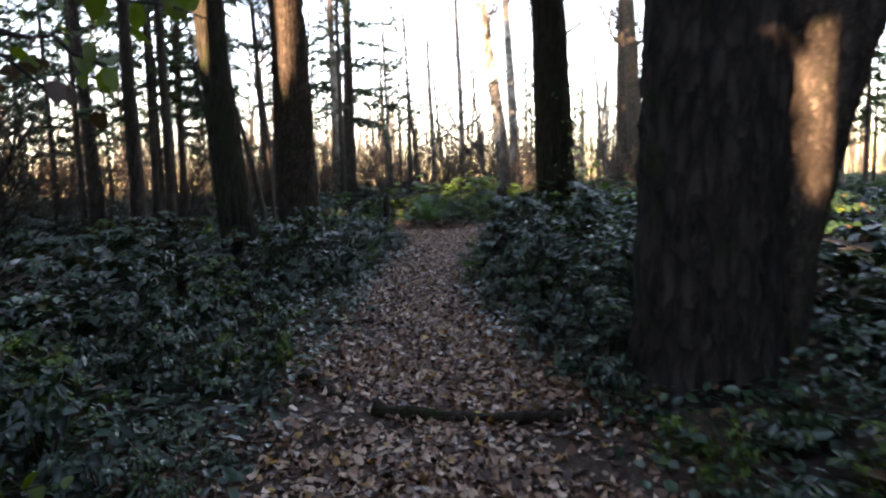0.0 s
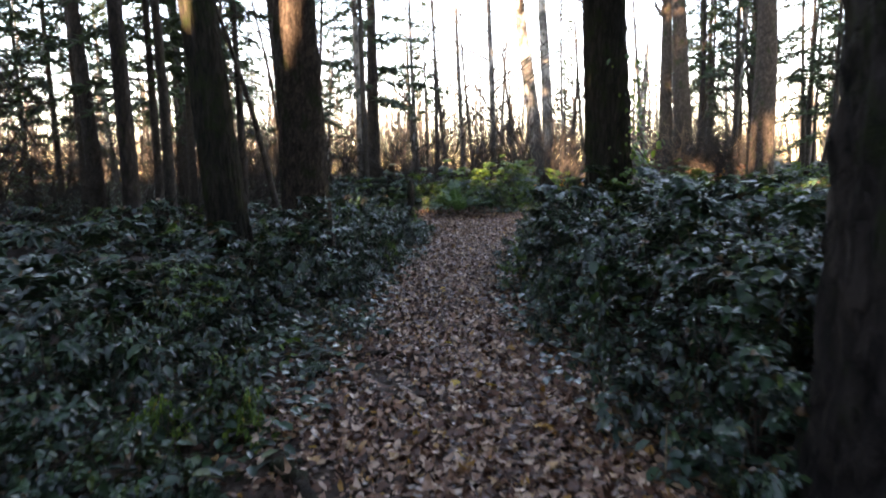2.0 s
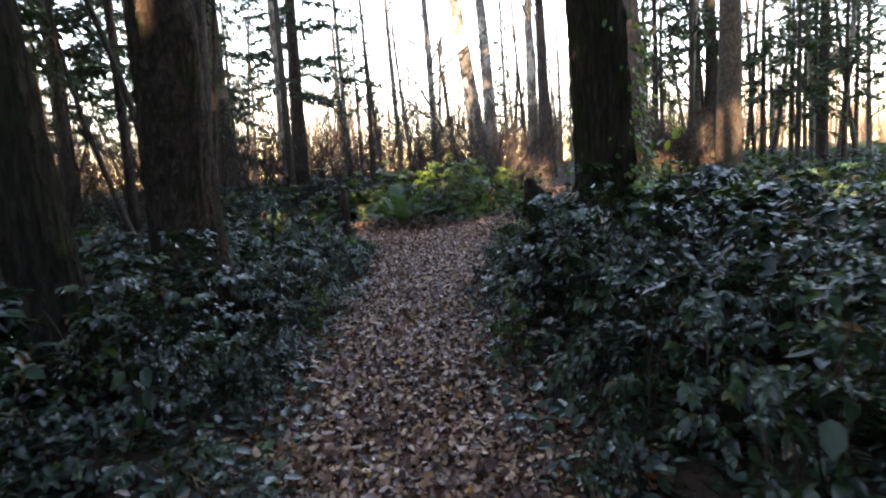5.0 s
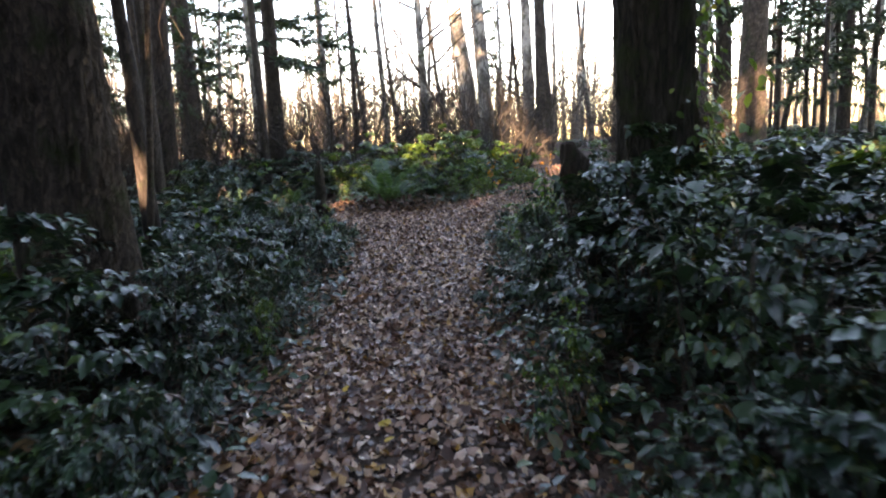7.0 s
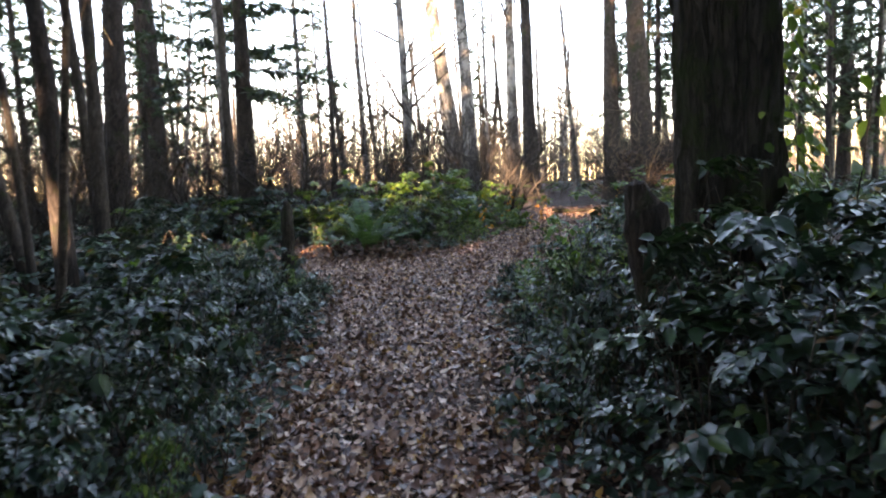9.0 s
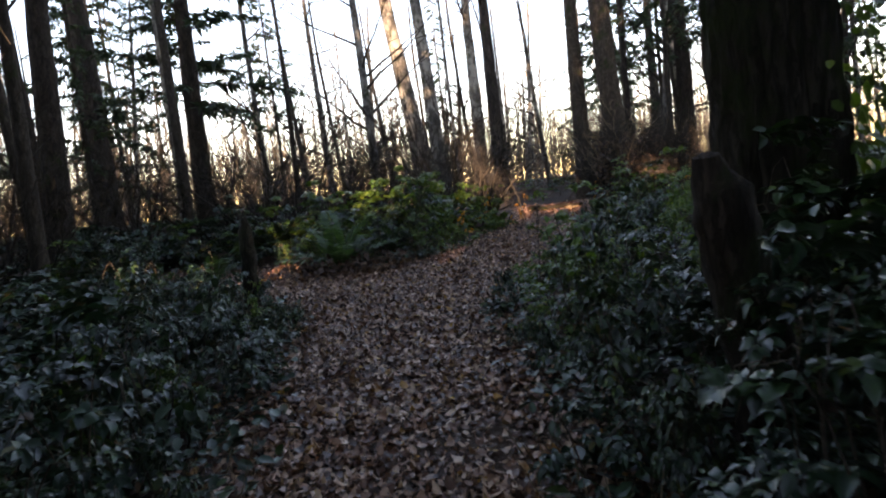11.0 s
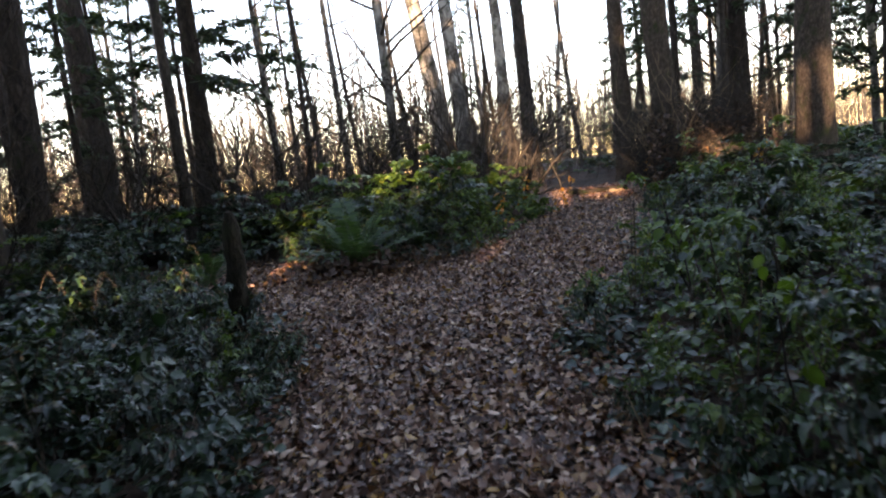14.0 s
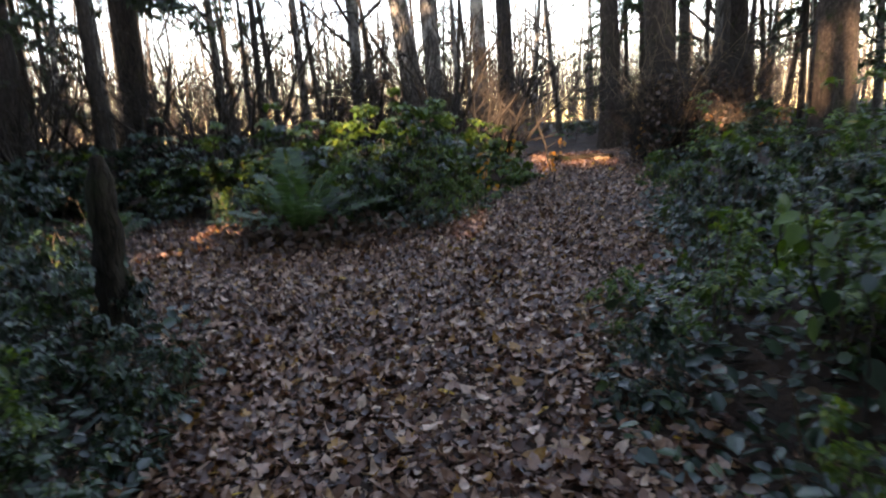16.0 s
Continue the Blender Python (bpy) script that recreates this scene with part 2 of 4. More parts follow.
def off_path(x, y):
    """How far a place lies outside the trodden ground (negative: on it)."""
    x, y = np.asarray(x, float), np.asarray(y, float)
    lo, hi = np.interp(y, PATH_Y, PATH_L), np.interp(y, PATH_Y, PATH_R)
    d = np.maximum(lo - x, x - hi)
    d = np.where(y > 19.4, np.maximum(d, (y - 19.4)), d)
    for line in (TRAIL, SPUR):
        for (x0, y0, w0), (x1, y1, w1) in zip(line, line[1:]):
            s = np.clip(((x - x0) * (x1 - x0) + (y - y0) * (y1 - y0)) / ((x1 - x0) ** 2 + (y1 - y0) ** 2), 0, 1)
            d = np.minimum(d, np.hypot(x - x0 - s * (x1 - x0), y - y0 - s * (y1 - y0)) - (w0 + s * (w1 - w0)))
    return d


def ground_z(x, y):
    x, y = np.asarray(x, float), np.asarray(y, float)
    z = 0.026 * np.clip(y - 13, 0, 40)
    o = np.clip(off_path(x, y), -1, 30)
    z = z + np.where(x > 0.2, 0.42, 0.10) * smooth01(o / 2.2) * np.where(y > 19, 0.6, 1.0)
    z = z + 0.03 * np.sin(x * 1.7 + y * 0.6) * np.sin(y * 1.1 - x * 0.4) + 0.012 * np.sin(x * 5.1 + 1) * np.sin(y * 4.3)
    return z - 0.04 * smooth01(-o / 0.6)


_gx = np.concatenate([-np.geomspace(400, 10, 22), np.arange(-9.8, 12.1, 0.2), np.geomspace(12.4, 400, 22)])
_gy = np.concatenate([-np.geomspace(400, 7, 22), np.arange(-6.8, 33, 0.2), np.geomspace(33.5, 700, 24)])
_X, _Y = np.meshgrid(_gx, _gy)
_g = Geo()
_nx, _ny = len(_gx), len(_gy)
_i = (np.arange(_ny - 1)[:, None] * _nx + np.arange(_nx - 1)[None]).ravel()
_g.add(np.stack([_X, _Y, ground_z(_X, _Y)], -1), np.stack([_i, _i + 1, _i + 1 + _nx, _i + _nx], -1))
ground = tagged(part("ground", _g, SOIL), "dark damp forest soil rising gently beside a trodden footpath", "ground", "", "structure")

rng = np.random.default_rng(7)


def litter_places(n, y0, y1, x0, x1, margin, r):
    x, y = r.uniform(x0, x1, n), r.uniform(y0, y1, n)
    bare = np.sin(1.7 * x + 0.9 * y) * np.sin(1.3 * y - 1.1 * x + 2) + 0.5 * np.sin(3.7 * y + 2.3 * x)
    keep = (off_path(x, y) < r.uniform(-0.1, margin, n)) & (r.uniform(0, 1, n) < np.clip(1.2 - 0.6 * bare - 0.5 * smooth01((7.5 - y) / 3), 0.15, 1))
    return x[keep], y[keep]


def lay_leaves(geo, x, y, r, size=(0.035, 0.095), shape=LEAF6):
    n = len(x)
    nrm = np.stack([r.normal(0, 0.42, n), r.normal(0, 0.42, n), np.ones(n)], -1)
    ang = r.uniform(0, 2 * np.pi, n)
    z = ground_z(x, y) + r.uniform(0.004, 0.034, n)
    scatter(geo, shape, np.stack([x, y, z], -1), nrm, np.stack([np.cos(ang), np.sin(ang), np.zeros(n)], -1),
            size[0] + (size[1] - size[0]) * r.uniform(0, 1, n) ** 1.5, r.uniform(0.7, 1.2, n), r.normal(0.3, 0.85, n))


_g = Geo()
lay_leaves(_g, *litter_places(170000, 0, 21, -2.2, 3.2, 0.55, rng), rng)
lay_leaves(_g, *litter_places(230000, -4, 30, -4.5, 9, 0.55, rng), rng)
tagged(part("leaf_litter", _g, LITTER), "brown and buff fallen leaves covering the footpath", "fallen leaves", "", "stuff")
_g = Geo()
lay_leaves(_g, *litter_places(480, -4, 27, -4.5, 8, 0.5, rng), rng, (0.05, 0.12))
tagged(part("yellow_litter", _g, YELLOW), "yellow fallen leaves strewn over the brown litter", "fallen leaves", "", "stuff")


# ---------------------------------------------------------------- undergrowth
def bush_mesh(seed, radius, height, leaves, size, shape, layered=1.25):
    """A low mound of leaflets in threes on arching canes. Returns canes and foliage."""
    r = np.random.default_rng(seed)
    canes, leaf = [], Geo()
    per = 7
    sprays = max(4, leaves // (3 * per))
    az = r.uniform(0, 2 * np.pi, sprays)
    up = np.arccos(r.uniform(0.02, 1.0, sprays) ** 0.8)
    full = r.uniform(0.62, 1.12, sprays)
    tip = np.stack([np.cos(az) * np.sin(up) * full * radius, np.sin(az) * np.sin(up) * full * radius, np.cos(up) * full * height + 0.06], -1)
    way = np.stack([np.cos(az), np.sin(az), 0 * az], -1) + r.normal(0, 0.35, (sprays, 3))
    way[:, 2] = r.uniform(-0.1, 0.35, sprays)
    way /= np.linalg.norm(way, axis=1)[:, None]
    k = np.tile(np.linspace(0, 1, per), sprays)
    i = np.repeat(np.arange(sprays), per)
    n = len(i)
    reach = r.uniform(0.22, 0.42, sprays)[i] * (0.6 + 0.4 * radius)
    pos = tip[i] - way[i] * (reach * (1 - k))[:, None] - np.array([0, 0, 0.3]) * (reach * (1 - k) ** 2 * 0.4 + reach * k ** 3 * 0.35)[:, None]
    pos[:, 2] = np.maximum(pos[:, 2], 0.04)
    side = np.where(np.arange(n) % 2, 1.0, -1.0)[:, None]
    across = np.cross(way[i], np.array([0, 0, 1.0]))
    nrm = np.array([0, 0, 1.0]) * layered + way[i] * 0.35 + across * side * 0.3 + r.normal(0, 0.2, (n, 3))
    head = way[i] * (0.4 + 0.8 * k[:, None]) + across * side * (1.1 - 0.8 * k[:, None]) + r.normal(0, 0.25, (n, 3)) + np.array([0, 0, -0.35])
    s = r.uniform(*size, n) * (1.1 - 0.3 * k)
    for turn, wide in ((0, 1.0), (1.2, 0.78), (-1.2, 0.78)):
        c, sn = math.cos(turn), math.sin(turn)
        h = np.stack([head[:, 0] * c - head[:, 1] * sn, head[:, 0] * sn + head[:, 1] * c, head[:, 2]], -1)
        scatter(leaf, shape, pos + r.normal(0, 0.01, (n, 3)), nrm + r.normal(0, 0.16, (n, 3)), h, s * wide, r.uniform(0.9, 1.25, n), r.normal(-0.15, 0.22, n))
    for _ in range(4):
        cane = Geo()
        a, reach = r.uniform(0, 6.28), r.uniform(0.5, 1.05) * radius
        u = np.linspace(0, 1, 6)
        hgt = height * r.uniform(0.7, 1.05)
        pts = np.stack([np.cos(a) * reach * u, np.sin(a) * reach * u, hgt * np.sin(u * 2.3) * 0.95], -1) + r.normal(0, 0.012, (6, 3))
        tube(cane, pts, np.linspace(0.007, 0.002, 6), 4)
        canes.append(cane)
    return canes, leaf


def bush(name, seed, radius, height, leaves, size, shape, mat, label):
    ob = new(name)
    canes, leaf = bush_mesh(seed, radius, height, leaves, size, shape)
    for cane in canes:
        part("cane", cane, TWIG, ob)
    tagged(part("foliage", leaf, mat, ob), kind="stuff")
    return tagged(ob, label, "bush", "undergrowth beside the path")


DARK = "dark blue-green bramble bush with glossy leaflets beside the path"
VIVID = "bright green leafy shrub growing among dark brambles"
HEIGHTS = (0.3, 0.45, 0.62, 0.8, 1.0, 1.25)
near_kinds = [[bush("bramble_bush", 20 + 2 * k + i, 0.55, h, int(250 + 220 * h), (0.075, 0.15), FOLDED, BRAMBLE, DARK) for i in range(2)] for k, h in enumerate(HEIGHTS)]
fresh_kinds = [[bush("leafy_shrub", 40 + k, 0.5, h, int(230 + 190 * h), (0.055, 0.1), FOLDED, FRESH, VIVID)] for k, h in enumerate(HEIGHTS)]
far_leaf = [bush_mesh(60 + i, 0.95, 0.7, 260, (0.1, 0.17), LEAF)[1] for i in range(5)]
mid_leaf = [[bush_mesh(80 + 2 * k + i, 0.55, h, int(110 + 110 * h), (0.09, 0.16), LEAF)[1] for i in range(2)] for k, h in enumerate(HEIGHTS)]
USED = set()
REST = {"dark": Geo(), "fresh": Geo()}


def bush_pose(x, y, hz, w, r):
    return Matrix.LocRotScale((x, y, float(ground_z(x, y)) - 0.03), Euler((r.normal(0, 0.08), r.normal(0, 0.08), r.uniform(0, 6.28))), (w, w, hz))


def place_kind(kind, m):
    if kind.name not in USED:
        USED.add(kind.name)
        kind.matrix_basis = m
        return kind
    return copy_thing(kind, m)


def join_leaves(rest, leaf, m):
    """Adds a bush's leaves to the joined undergrowth farther off."""
    a = np.array(m)
    for v, f in zip(leaf.v, leaf.f):
        rest.add(v @ a[:3, :3].T + a[:3, 3], f - f.min())


TREES_AT = [(-1.9, 19.4, 0.35), (-2.2, 18.6, 0.35), (-2.5, 17.8, 0.3), (-1.55, 20.1, 0.5), (-0.45, 19.6, 0.8), (-1.7, 19.5, 0.5), (1.8, 4.08, 0.62), (2.25, 4.1, 0.5), (-3.2, 9.3, 0.35), (-2.45, 10.7, 0.5), (2.27, 12.2, 0.5)]


def bush_height(x, y, o):
    """Height of the undergrowth over the ground there."""
    lump = 1 + 0.36 * math.sin(1.9 * x + 0.7 * y) * math.sin(1.35 * y - 0.6 * x + 1) + 0.12 * math.sin(4.1 * y + 2 * x)
    if x > 0.2:
        h = 0.50 + 0.55 * float(smooth01((o - 0.05) / 0.7))
        if y < 4.4:
            h = 0.22 + 0.2 * float(smooth01(o / 1.5))
        h *= 1 - 0.15 * float(smooth01((y - 8.5) / 1.5)) - 0.25 * float(smooth01((y - 11.5) / 2.5))
    else:
        k = float(smooth01((y - 6.5) / 2))
        h = 0.22 + 0.14 * k + (0.5 - 0.18 * k) * float(smooth01(o / (1.5 - 0.6 * k)))
        h -= 0.03 * float(smooth01((y - 12.5) / 2))
        h += 0.34 * math.exp(-((x + 1.9) ** 2 + (y - 9.3) ** 2) / 1.4)
    if y > 20:
        h = 0.55 + 0.45 * float(smooth01(o / 0.8))
    return h * lump


r = np.random.default_rng(11)
step = 0.44
near_places = []
for gy in np.arange(-2.5, 24, step):
    for gx in np.arange(-5.2, 6.0, step):
        x, y = gx + r.uniform(-0.2, 0.2), gy + r.uniform(-0.2, 0.2)
        o = float(off_path(x, y))
        if o < 0.1 or o > 3.6 or r.uniform() < (0.06 if o < 0.5 else 0.05 if o < 2 else 0.35):
            continue
        if any(math.hypot(x - a, y - b) < c for a, b, c in TREES_AT):
            continue
        near_places.append((o, x, y))
near_places.sort()
count = {"dark": 285, "fresh": 110}
for i, (o, x, y) in enumerate(near_places):
    h = min(bush_height(x, y, o) * r.uniform(0.5, 1.4), 1.6 if y > 20 else 1.04)
    fresh = (x > 1 and y > 12.2 and r.uniform() < 0.62) or r.uniform() < 0.07 or (y > 20 and -2 < x < 3.5 and r.uniform() < 0.6)
    w = min(0.5 + 0.6 * o, 1.0) * r.uniform(0.85, 1.1)
    level = int(np.argmin([abs(h - k) for k in HEIGHTS]))
    m = bush_pose(x, y, h / HEIGHTS[level], w, r)
    if y > -0.5 and y < 21.5 and count["fresh" if fresh else "dark"] > 0:
        count["fresh" if fresh else "dark"] -= 1
        kinds = (fresh_kinds if fresh else near_kinds)[level]
        place_kind(kinds[r.integers(len(kinds))], m)
    else:
        join_leaves(REST["fresh" if fresh else "dark"], mid_leaf[level][r.integers(2)], m)
for gy in np.arange(-5, 41, 1.25):
    for gx in np.arange(-26, 30, 1.25):
        x, y = gx + r.uniform(-0.5, 0.5), gy + r.uniform(-0.5, 0.5)
        o = float(off_path(x, y))
        if o < (3.2 if -3 < y < 22 else 1.0) or abs(x) > 5 + max(y, 0) * 0.75 or r.uniform() < (0.12 if y < 28 else 0.3):
            continue
        h = (r.uniform(0.65, 1.1) if x < 0 else r.uniform(0.55, 0.9)) + (0.25 if 20 < y < 25 and -4 < x < 4 else 0)
        fresh = (y > 20 and -3 < x < 5 and r.uniform() < 0.6) or (x > 4 and r.uniform() < 0.3) or r.uniform() < 0.05
        join_leaves(REST["fresh" if fresh else "dark"], far_leaf[r.integers(4)], bush_pose(x, y, h / 0.7, r.uniform(0.85, 1.2), r))
for kinds in near_kinds + fresh_kinds:
    for kind in kinds:
        if kind.name not in USED:
            for o in (*kind.children, kind):
                bpy.data.objects.remove(o)
x, y = r.uniform(-4, 4.5, 60000), r.uniform(-1, 21, 60000)
keep = (off_path(x, y) > r.uniform(-0.12, 0.35, 60000)) & (off_path(x, y) < 2.4)
x, y = x[keep], y[keep]
n = len(x)
scatter(REST["dark"], LEAF, np.stack([x, y, ground_z(x, y) + r.uniform(0.02, 0.16, n)], -1), r.normal(0, 0.35, (n, 3)) + np.array([0, 0, 1.0]), r.normal(0, 1, (n, 3)), r.uniform(0.05, 0.11, n))
tagged(part("bramble_undergrowth", REST["dark"], BRAMBLE), "dense dark green brambles covering the forest floor", "undergrowth", "", "stuff")
tagged(part("green_undergrowth", REST["fresh"], FRESH), "brighter green shrubs covering the forest floor", "undergrowth", "", "stuff")


# ---------------------------------------------------------------- trees
def furrowed(geo, line, rr, ribs, depth, r, sides=90):
    """A thick trunk whose bark stands in broken vertical ridges with furrows between them."""
    n = 120
    u = np.linspace(0, 1, len(line))
    t = np.concatenate([np.linspace(0, 0.5, n - 30, endpoint=False), np.linspace(0.5, 1, 30)])
    p = np.stack([np.interp(t, u, line[:, j]) for j in range(3)], -1)
    rad = np.interp(t, u, rr)
    ang = np.linspace(0, 2 * np.pi, sides, endpoint=False)[None]
    z = p[:, 2:3]
    ridge = 0
    for m, a in ((ribs, 0.6), (int(ribs * 1.7), 0.4)):
        f1, f2, p1, p2, p3 = r.uniform(0.8, 1.6), r.uniform(2.5, 4.5), *r.uniform(0, 6.28, 3)
        ridge = ridge + a * np.abs(np.sin(m * ang / 2 + p1 + 1.1 * np.sin(z * f1 + p2 + 2 * ang) + 0.5 * np.sin(z * f2 + p3 - 3 * ang)))
    plates = 0.5 + 0.5 * np.sin(z * 13 + 3 * np.sin(4 * ang) + 2.5 * np.sin(9 * ang + z * 2) + 2 * np.sin(17 * ang - z))
    swell = 0.05 * np.sin(2 * ang + z * 0.7) + 0.04 * np.sin(3 * ang - z * 1.1) + 0.05 * np.exp(-np.clip(z, 0, 9) / 0.4) * np.sin(5 * ang + 1)
    rad = rad[:, None] * (1 + swell) + depth * (ridge - 0.6 + 0.6 * (plates - 0.5) * ridge) + r.normal(0, depth * 0.12, (n, sides))
    v = p[:, None] + np.stack([rad * np.cos(ang), rad * np.sin(ang), 0 * rad], -1)
    i = np.arange(n - 1)[:, None] * sides
    j = np.arange(sides)[None]
    k = (j + 1) % sides
    geo.add(v, np.stack([i + j, i + k, i + sides + k, i + sides + j], -1).reshape(-1, 4))


def trunk_line(base, lean, height, wander, r, n):
    u = np.linspace(0, 1, n)
    w = np.cumsum(r.normal(0, wander, (n, 2)), 0) * np.linspace(0, 1, n)[:, None]
    return np.stack([base[0] + lean[0] * u * height + w[:, 0], base[1] + lean[1] * u * height + w[:, 1], base[2] + u * height], -1)


def grow(geo, p, d, length, rad, level, r):
    """A limb that wanders, tapers and forks."""
    n = (4, 5, 6)[min(level, 2)]
    pts, q, d = [p], np.array(p, float), np.array(d, float)
    for i in range(n - 1):
        d = d + r.normal(0, 0.16, 3) + np.array([0, 0, 0.06])
        d /= np.linalg.norm(d)
        q = q + d * length / (n - 1)
        pts.append(q.copy())
    tube(geo, pts, np.linspace(rad, rad * 0.25, n), 5 if level > 1 else 3, cap=False)
    if level > 0:
        for i in range(1, n):
            for _ in range(2 if level > 1 else 1):
                a = np.cross(d, r.normal(0, 1, 3))
                a /= np.linalg.norm(a) + 1e-9
                grow(geo, pts[i], d * 0.7 + a * 0.8 + np.array([0, 0, 0.2]), length * r.uniform(0.35, 0.6), rad * 0.4, level - 1, r)


def bare_tree(name, base, rad, height, lean, mat, label, seed, first=0.45, limbs=12, sides=14, flare=1.35, rough=0.03, rings=26, bow=0.0, levels=2, ribs=0):
    """A trunk with a flared foot, and a crown of bare limbs and twigs. base is in the world, the tree's origin at its foot."""
    r = np.random.default_rng(seed)
    ob = new(name)
    ob.location = base
    trunk, crown = Geo(), Geo()
    line = trunk_line((0, 0, -0.15), lean, height, 0.02 * rad / 0.3 + 0.006, r, rings)
    line[:, 0] += bow * np.sin(np.linspace(0, 3.14, rings))
    u = np.linspace(0, 1, rings)
    rr = rad * (1 - 0.8 * u ** 1.1) * (1 + (flare - 1) * np.exp(-u * height / 0.45))
    if ribs:
        furrowed(trunk, line, rr, ribs, 0.12 * rad, r)
    else:
        tube(trunk, line, rr, sides, rough, r)
    for i in range(limbs):
        k = r.uniform(first, 0.98)
        p = np.array([np.interp(k, u, line[:, j]) for j in range(3)])
        a = r.uniform(0, 6.28)
        d = np.array([math.cos(a), math.sin(a), r.uniform(0.4, 1.1)])
        grow(crown, p, d / np.linalg.norm(d), height * r.uniform(0.12, 0.24) * (1.25 - k), np.interp(k, u, rr) * 0.42, levels, r)
    part("trunk", trunk, mat, ob)
    part("crown", crown, BARK_THIN, ob, "bare limbs and twigs")
    return tagged(ob, label, "tree")


def conifer(name, base, rad, height, label, seed, first=0.2, mat=None, lean=(0, 0), reach=0.17, boughs=76):
    """A straight trunk with drooping boughs hung with needle sprays."""
    r = np.random.default_rng(seed)
    ob = new(name)
    ob.location = base
    trunk, wood, green = Geo(), Geo(), Geo()
    line = trunk_line((0, 0, -0.15), lean, height, 0.01, r, 20)
    u = np.linspace(0, 1, 20)
    rr = rad * (1 - 0.92 * u) * (1 + 0.3 * np.exp(-u * height / 0.5))
    tube(trunk, line, rr, 12, 0.025, r)
    for i in range(boughs):
        k = first + (0.98 - first) * (i + r.uniform(0, 1)) / boughs
        p = np.array([np.interp(k, u, line[:, j]) for j in range(3)])
        a, ln = r.uniform(0, 6.28), height * reach * (1.12 - k) * r.uniform(0.55, 1.1)
        s = np.linspace(0, 1, 7)
        droop = r.uniform(0.1, 0.6)
        pts = p + np.stack([np.cos(a) * ln * s, np.sin(a) * ln * s, ln * (r.uniform(-0.05, 0.35) * s - droop * s * s)], -1) + r.normal(0, 0.03, (7, 3)) * s[:, None]
        tube(wood, pts, np.linspace(0.03, 0.005, 7) * (0.5 + rad), 3, cap=False)
        m = int(40 + 40 * ln)
        t = r.uniform(0.18, 1.0, m)
        pos = np.stack([np.interp(t, s, pts[:, j]) for j in range(3)], -1)
        side = np.where(r.uniform(size=m) < 0.5, -1, 1)
        head = np.stack([np.cos(a) * 0.8 - np.sin(a) * side, np.sin(a) * 0.8 + np.cos(a) * side, r.uniform(-1.5, 0.1, m)], -1) + r.normal(0, 0.35, (m, 3))
        scatter(green, BLADE, pos, np.array([0, 0, 1.0]) + r.normal(0, 0.6, (m, 3)), head, ln * r.uniform(0.04, 0.13, m) * (1.15 - 0.6 * t) + 0.1, 0.24)
    part("trunk", trunk, mat or BARK_THIN, ob)
    split = sum(len(f) for f in green.f)
    for v, f in zip(wood.v, wood.f):
        green.add(v, f - f.min())
    crown = green.mesh("crown", NEEDLES, False)
    crown.materials.append(BARK_THIN)
    crown.polygons.foreach_set("material_index", np.r_[np.zeros(split), np.ones(len(crown.polygons) - split)].astype(np.int32))
    tagged(part("crown", crown, None, ob, "drooping dark green needle sprays"), kind="stuff")
    return tagged(ob, label, "conifer")


def foot(x, y):
    return (x, y, float(ground_z(x, y)))


MOSSY = "tall tree with dark mossy furrowed bark rising from brambles"
SLIM = "slim dark trunk standing among brambles"
big = bare_tree("old_tree", foot(1.80, 4.08), 0.45, 17, (0.0, 0.0), BARK_DARK, "massive old tree with deeply furrowed dark bark by the path", 3, 0.4, 12, 44, 1.22, 0.022, 70, ribs=30)
_g, _r = Geo(), np.random.default_rng(5)
_z = np.linspace(-0.1, 13, 60)
_u = np.clip(_z, 0, 3)
furrowed(_g, np.stack([0.27 + 0.15 * _u + 0.045 * _u * _u + 0.36 * np.clip(_z - 3, 0, 20), 0.1 + 0.04 * _z, _z], -1), 0.35 * (1 - 0.055 * _z) * (1 + 0.25 * np.exp(-np.clip(_z, 0, 9) / 0.5)), 22, 0.028, _r)
part("second_trunk", _g, BARK_FIR, big, "leaning reddish brown second trunk")
mossy = bare_tree("mossy_tree", foot(-3.04, 9.3), 0.24, 15, (-0.0775, 0.0), BARK_MOSS, MOSSY, 6, 0.4, 10, 24, 1.3, 0.03, 50, ribs=22)
fir = bare_tree("fir_tree", foot(-2.47, 10.7), 0.33, 19, (-0.004, 0.0), BARK_FIR, "thick fir trunk with flaky brown bark and a sunlit upper side", 8, 0.5, 12, 32, 1.35, 0.025, 60, ribs=26)
thick = bare_tree("mossy_tree", foot(2.33, 12.2), 0.37, 17, (-0.03, 0.0), BARK_MOSS, "thick dark trunk with moss and ivy at its foot", 9, 0.45, 12, 30, 1.25, 0.025, 60, ribs=26)


